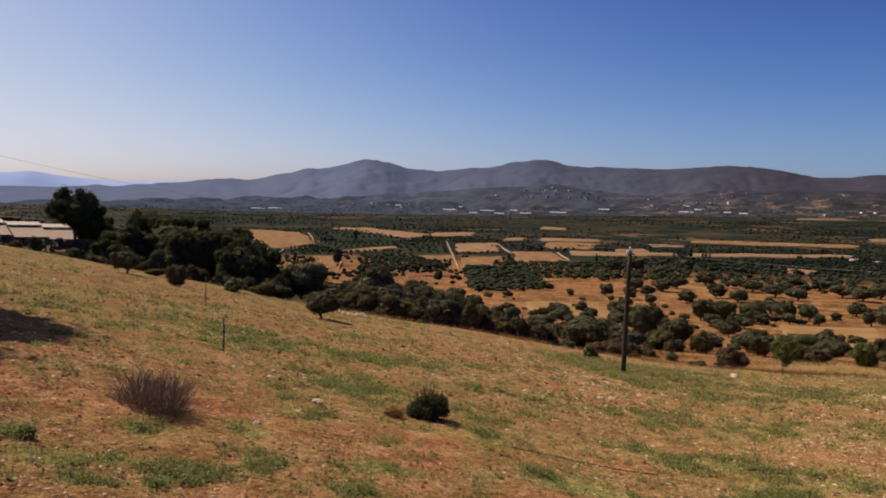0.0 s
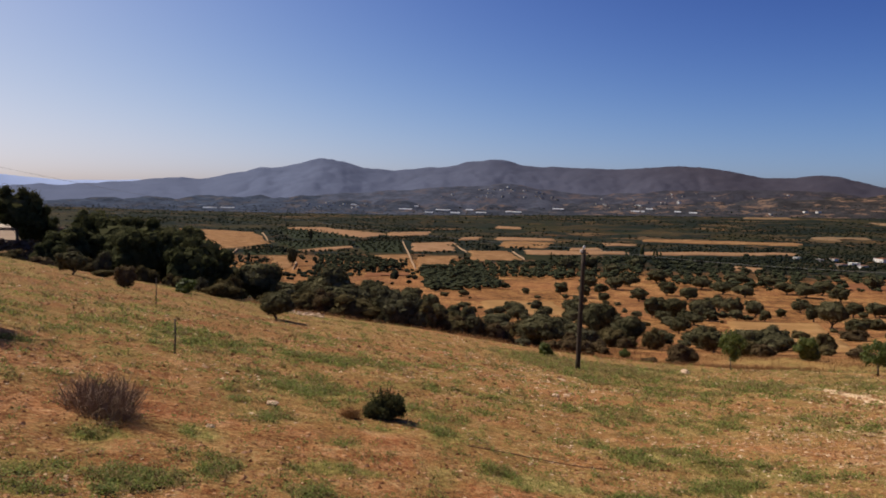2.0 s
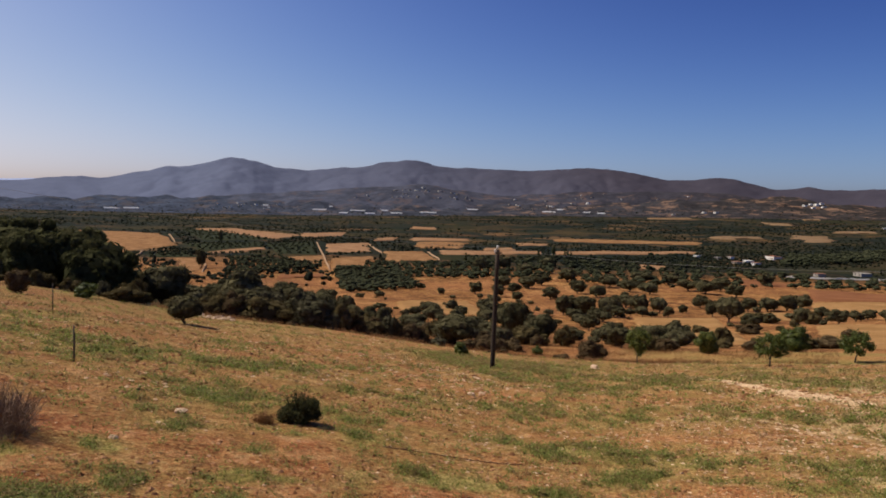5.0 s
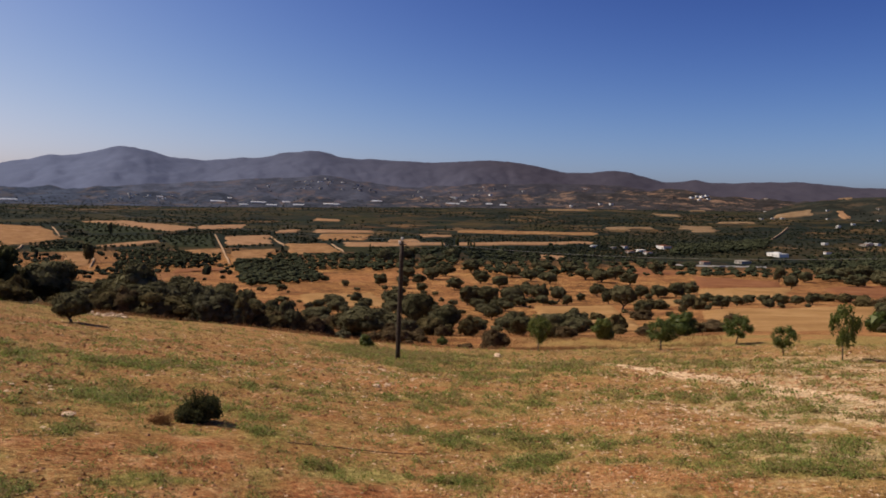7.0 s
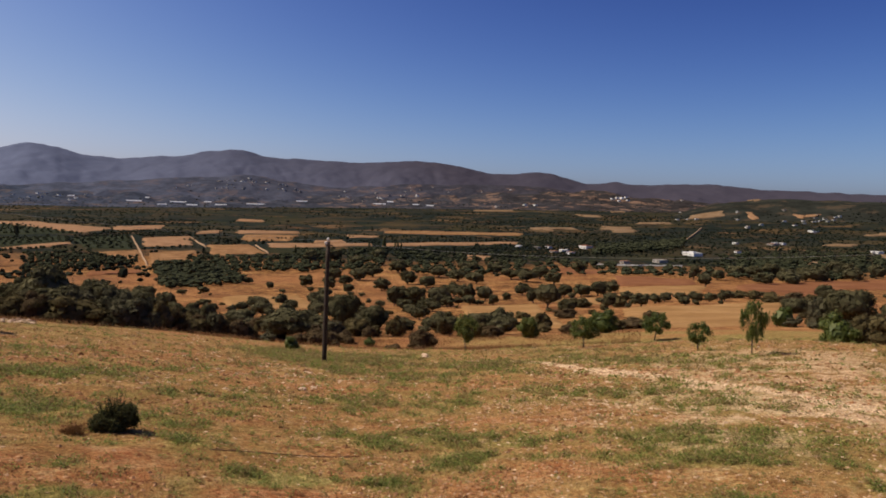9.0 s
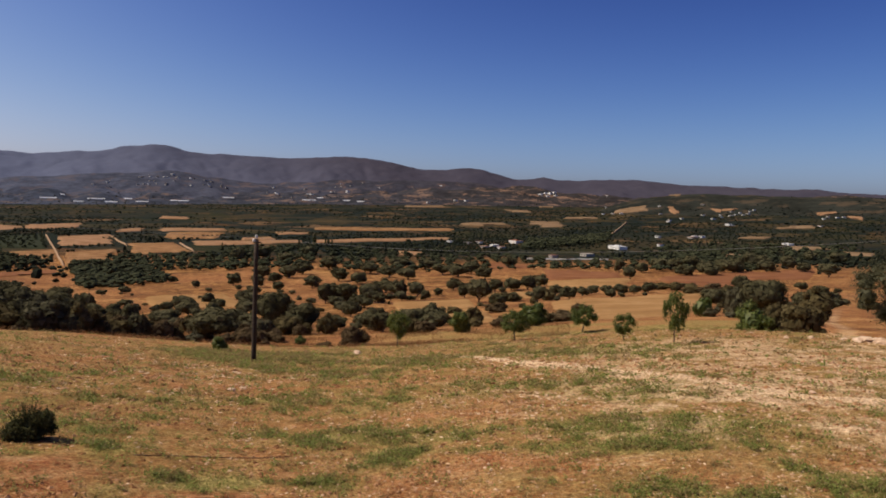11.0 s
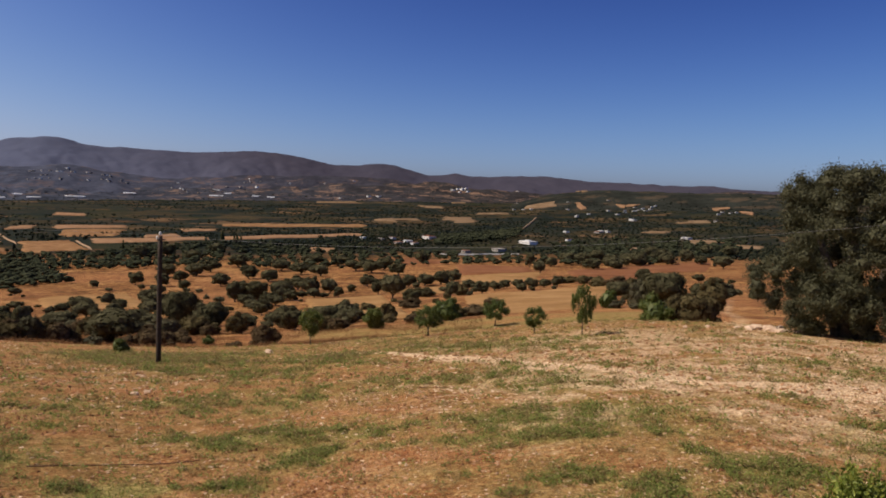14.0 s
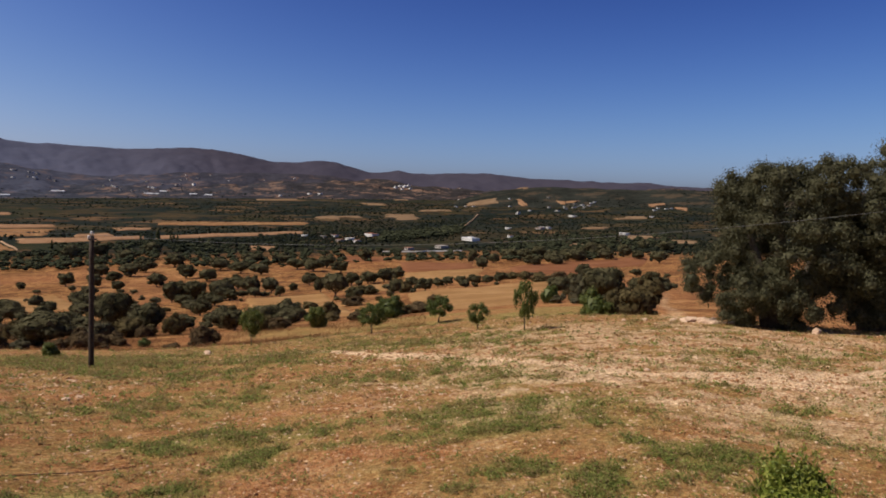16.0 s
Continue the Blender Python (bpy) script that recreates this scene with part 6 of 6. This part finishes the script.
# irrigation hose lying on the soil
hose_pts = [(0.9, 8.56), (1.25, 8.62), (1.6, 8.58), (2.0, 8.5), (2.35, 8.42), (2.65, 8.3)]
hose = [(px, py, float(surface(px, py)) + 0.012) for px, py in hose_pts]
tagged(new("irrigation_hose", mesh_of("irrigation_hose", *tube(hose, [0.006] * len(hose), 6), HOSE, True)), "thin brown irrigation hose lying on the soil", "hose")


def stone_mesh(seed, flat=0.6):
    rng = np.random.default_rng(seed)
    v, f = blobs(rng, np.zeros((1, 3)), np.array([[1, 0.8, flat]]), 0.3)
    return mesh_of("stone", v, f, STONE)


STONES = [stone_mesh(k) for k in range(6)]


def stone(x, y, size, label="pale limestone lying on the ground", tall=1.0):
    ob = tagged(new("stone", random.choice(STONES)), label, "stone", "loose stones")
    ob.matrix_basis = Matrix.Translation((x, y, float(surface(x, y)) + size * 0.15)) @ Matrix.Rotation(random.uniform(0, 6.28), 4, "Z") @ Matrix.Diagonal((size, size, size * tall, 1))


stone(-7.46, 49.95, 0.13)
stone(-7.29, 49.97, 0.13)
stone(-6.65, 47.71, 0.17)
stone(-6.92, 50.08, 0.12)
stone(-6.74, 50.05, 0.11)
stone(-6.29, 49.11, 0.18)
stone(-6.25, 50.11, 0.12)
stone(-6.20, 50.94, 0.18)
stone(-5.86, 50.16, 0.16)
stone(-5.71, 50.18, 0.11)
stone(-5.56, 50.19, 0.19)
stone(-5.29, 50.22, 0.12)
stone(28.6, 10.8, 0.22, "upright pale stone in front of the tree", 2.2)
for x, y, s in ((-1.97, 7.6, 0.06), (-1.65, 9.5, 0.09), (3.8, 16.4, 0.13), (14.1, 33.5, 0.3), (11.7, 7.4, 0.08), (28.3, 15.3, 0.32), (27.8, 16.4, 0.2), 
                (27.8, 15.6, 0.25), (4.2, 16.9, 0.1), (27.2, 17.4, 0.15), (26.6, 18.1, 0.15)):
    stone(x, y, s)
for k in range(26):  # pale stones beside the big olive
    stone(random.uniform(27.6, 29.4), 14.9 + random.uniform(-1.0, 1.6), random.uniform(0.1, 0.3), "pale stone beside the olive tree")
for k in range(60):  # heap of rubble on the brink
    stone(random.uniform(-7.4, -4.8), random.uniform(45.8, 47.4), random.uniform(0.05, 0.17), "pale rubble stone in a heap on the brink")


def shelter():
    """Stepped sheet roofs on posts over the excavated ruins."""
    base = Vector((-46.3, 86.2, 0))
    z = float(surface(base.x, base.y))
    turn = math.atan2(46.3, 86.2)
    top = thing("shelter", "excavation shelter with stepped beige sheet roofs on posts", "shelter", m=Matrix.Translation((base.x, base.y, z)) @ Matrix.Rotation(turn, 4, "Z"))
    for x0, x1, hi in ((-9.5, -5.2, 5.25), (-4.9, -1.4, 5.0), (-1.6, 3.6, 4.75)):
        tilt = 1.5

        def sheet(name, y0, z0, y1, z1, mat, label):
            s0, s1 = 1.3 * (y0 + 2.4) / 4.8, 1.3 * (y1 + 2.4) / 4.8
            v = [(x0 - s0, y0, z0), (x1 - s0, y0, z0), (x1 - s1, y1, z1), (x0 - s1, y1, z1)]
            v += [(a, b, c - 0.1) for a, b, c in v]
            part(name, mesh_of(name, v, [(0, 1, 2, 3), (7, 6, 5, 4), (0, 4, 5, 1), (1, 5, 6, 2), (2, 6, 7, 3), (3, 7, 4, 0)], mat), top, label)
        sheet("roof_sheet", -2.4, hi - tilt, 0.9, hi - 0.42, SHELTER_ROOF, "tan sheet")
        sheet("ridge_sheet", 0.7, hi - 0.22, 2.4, hi + 0.1, LIT_ROOF, "upper sheet in the sunlit colour")
        for px in (x0 + 0.4, x1 - 0.4):
            part("post", mesh_of("post", *merge([box(px - 0.1, px + 0.1, -2.3, -2.1, -2.5, hi - tilt - 0.02)]), GREY_WOOD), top)
            part("post", mesh_of("post", *merge([box(px - 1.3, px - 1.1, 2.0, 2.2, -2.5, hi - 0.1)]), GREY_WOOD), top)
    return top


shelter()


def ruin_wall(x0, y0, x1, y1, height, seed):
    """A broken dry-stone wall, course on course of rough blocks."""
    rng = np.random.default_rng(seed)
    top = tagged(new("ruin_wall"), "dark broken dry-stone wall of the ruins", "wall")
    blocks = [mesh_of("block", *blobs(rng, np.zeros((1, 3)), np.array([[0.5, 0.35, 0.3]]), 0.22), RUIN) for k in range(4)]
    length = math.hypot(x1 - x0, y1 - y0)
    for c in range(int(height / 0.42)):
        for k in range(int(length / 0.75)):
            f = (k + 0.5 * (c % 2) + rng.uniform(-0.1, 0.1)) * 0.75 / length
            if rng.random() > 0.4 + 0.6 * vnoise(f * length, c * 0.3, 2.5, seed) * (1.4 - c * 0.42 / height):
                continue
            x, y = x0 + (x1 - x0) * f, y0 + (y1 - y0) * f
            s = rng.uniform(0.8, 1.3)
            part("block", blocks[rng.integers(4)], top, at=Matrix.Translation((x, y, float(surface(x, y)) + 0.2 + c * 0.42)) @ Matrix.Rotation(rng.uniform(0, 6.28), 4, "Z") @ Matrix.Diagonal((s, s, s, 1)))


ruin_wall(-43.5, 80.0, -35.0, 84.0, 3.2, 5)
ruin_wall(-58.0, 93.0, -44.0, 96.0, 6.2, 6)
ruin_wall(-52.0, 80.5, -42.5, 83.0, 1.6, 7)


# ---- grass, straw and pebbles ----
def scatter(rng, n, d0, d1, az0=-40, az1=82, power=1.0):
    az = np.radians(rng.uniform(az0, az1, n))
    d = d0 * (d1 / d0) ** (rng.uniform(0, 1, n) ** power)
    return d * np.sin(az), d * np.cos(az), d


def blades(rng, x, y, height, width, bend):
    """Upright blades, each two triangles bent at the middle."""
    n = len(x)
    z = ground_z(x, y) - 0.004
    a = rng.uniform(0, 2 * np.pi, n)
    s = np.stack([np.cos(a), np.sin(a), np.zeros(n)], 1) * (width * 0.5)[:, None]
    lean = rng.normal(0, 1, (n, 2)) * (height * bend)[:, None]
    base = np.stack([x, y, z], 1)
    tip = base + np.stack([lean[:, 0], lean[:, 1], height], 1)
    mid = base + np.stack([lean[:, 0] * 0.3, lean[:, 1] * 0.3, height * 0.6], 1)
    v = np.stack([base - s, base + s, mid + s * 0.7, mid - s * 0.7, tip], 1).reshape(-1, 3)
    b = np.arange(n)[:, None] * 5
    return v, (b + [0, 1, 2, 3]).tolist() + (b + [3, 2, 4]).tolist()


def grass(name, label, mat, seed, n, d0, d1, tall, wide, bend, density):
    rng = np.random.default_rng(seed)
    x, y, d = scatter(rng, n, d0, d1)
    brink = np.interp(np.degrees(np.arctan2(x, y)), TABLE, BRINK)
    keep = (rng.random(n) < density(x, y)) & (d < brink * 1.02)
    x, y, d = x[keep], y[keep], d[keep]
    grow = np.clip(d / 9, 0.8, 3.2)
    v, f = blades(rng, x, y, tall * rng.uniform(0.4, 1.3, len(x)) * grow ** 0.35, wide * rng.uniform(0.6, 1.3, len(x)) * grow, bend)
    me = mesh_of(name, v, f, mat)
    tagged(new(name, me), label, "grass", kind="stuff")


def weeds():
    """Low leafy weeds: small rosettes, thick in the green patches."""
    rng = np.random.default_rng(71)
    n = 170000
    x, y, d = scatter(rng, n, 4.2, 68)
    brink = np.interp(np.degrees(np.arctan2(x, y)), TABLE, BRINK)
    az = np.degrees(np.arctan2(x, y))
    thick = np.clip((greenness(x, y) - 0.37) * (3.4 + 2.4 * np.clip((9 - d) / 3, 0, 1)), 0.09, 1.15) * np.clip((fnoise(x, y, 0.30, 17, 2) - 0.42) * 5, 0.03, 1) * (1 - np.clip(trodden(x, y), 0, 0.95))
    keep = (rng.random(n) < thick) & (d < brink * np.where((az > 22) & (az < 58), 1.5, 1.03))
    x, y, d = x[keep], y[keep], d[keep]
    grow = np.clip(d / 8, 0.85, 3.0)
    per = 15
    k = np.repeat(np.arange(len(x)), per)
    reach = rng.uniform(0.035, 0.085, len(x))
    a, r = rng.uniform(0, 2 * np.pi, len(k)), np.sqrt(rng.random(len(k)))
    px, py = x[k] + np.cos(a) * r * reach[k] * grow[k], y[k] + np.sin(a) * r * reach[k] * grow[k]
    pz = ground_z(px, py) + rng.uniform(0.1, 1.0, len(k)) * (1.05 - r * r) * (rng.uniform(0.04, 0.11, len(x)) * grow ** 0.4)[k]
    v, f = leaf_cards(rng, np.stack([px, py, pz], 1), 0.030, 0.015, 1.0)
    c = np.repeat(np.stack([px, py, pz], 1), 4, 0)
    v = c + (v - c) * np.repeat(grow[k], 4)[:, None]
    dry = np.repeat(rng.random(len(x)) < 0.34 + 0.34 * np.clip((d - 10) / 25, 0, 1), per)
    faces = f.reshape(2, -1, 3)
    for name, mat, label, pick in (("green_weeds", GRASS_LEAF, "low green leafy weeds in patches", ~dry), ("yellow_weeds", DRY_WEED, "yellowing dry weeds in patches", dry)):
        tagged(new(name, mesh_of(name, v.reshape(-1, 4, 3)[pick].reshape(-1, 3), (faces - faces[:1, :, :1])[:, :pick.sum()].reshape(-1, 3) + np.tile(np.arange(pick.sum()) * 4, 2)[:, None], mat)), label, "weeds", kind="stuff")


weeds()
grass("green_grass", "thin green grass among the weeds", GRASS_LEAF, 73, 160000, 4.2, 52, 0.05, 0.007, 0.6,
      lambda x, y: np.clip((greenness(x, y) - 0.47) * 3.5, 0, 0.8) * (1 - np.clip(trodden(x, y), 0, 0.95)))
grass("dry_grass", "thin dry straw and stubble on the soil", STRAW_LEAF, 72, 230000, 4.2, 54, 0.05, 0.007, 0.9,
      lambda x, y: np.clip(0.15 + 0.9 * (fnoise(x, y, 1.7, 14) - 0.42), 0.03, 0.6) * np.clip((np.degrees(np.arctan2(x, y)) + 20) / 35, 0.25, 1))


def brink_grass():
    """Tall rusty dry grass on the slope just below the brink."""
    rng = np.random.default_rng(76)
    n = 110000
    az = rng.uniform(-12, 40, n)
    brink = np.interp(az, TABLE, BRINK)
    d = brink * (1.0 + 0.9 * rng.random(n) ** 1.5)
    x, y = d * np.sin(np.radians(az)), d * np.cos(np.radians(az))
    keep = rng.random(n) < np.clip((fnoise(x, y, 3.0, 26) - 0.36) * 3, 0, 0.75)
    x, y = x[keep], y[keep]
    v, f = blades(rng, x, y, rng.uniform(0.12, 0.42, len(x)), rng.uniform(0.012, 0.035, len(x)), 0.5)
    tagged(new("brink_grass", mesh_of("brink_grass", v, f, RUST_GRASS)), "tall rust-brown dry grass below the brink", "grass", kind="stuff")


brink_grass()


def pebbles():
    rng = np.random.default_rng(81)
    x, y, d = scatter(rng, 95000, 4.0, 50)
    thick = fnoise(x, y, 2.5, 16) + 0.25 * np.clip(np.degrees(np.arctan2(x, y)) / 60, -0.3, 1)
    keep = (rng.random(len(x)) < np.clip((thick - 0.42) * 1.6, 0.03, 0.7))
    x, y, d = x[keep], y[keep], d[keep]
    s = (0.004 + 0.022 * rng.random(len(x)) ** 4) * np.clip(d / 8, 0.7, 2.6)
    v, f = chips(rng, np.stack([x, y, ground_z(x, y) + s * 0.2], 1), np.stack([s * 1.25, s * 1.05, s * 0.5], 1), 0.3)
    me = mesh_of("pebbles", v, f, PEBBLE)
    tagged(new("pebbles", me), "pale pebbles strewn over the soil", "pebbles", kind="stuff")


pebbles()


def clods():
    """Crumbs and clods of the broken soil."""
    rng = np.random.default_rng(83)
    x, y, d = scatter(rng, 90000, 4.0, 45)
    keep = (rng.random(len(x)) < np.clip((fnoise(x, y, 1.3, 18) - 0.38) * 3, 0.02, 0.9)) & (greenness(x, y) < 0.6)
    x, y, d = x[keep], y[keep], d[keep]
    s = (0.005 + 0.026 * rng.random(len(x)) ** 3.5) * np.clip(d / 8, 0.9, 2.6)
    v, f = chips(rng, np.stack([x, y, ground_z(x, y) + s * 0.1], 1), np.stack([s * 1.2, s * 1.0, s * 0.6], 1), 0.4)
    me = mesh_of("soil_clods", v, f, CLOD)
    tagged(new("soil_clods", me), "reddish clods and crumbs of dry soil", "soil", kind="stuff")


clods()
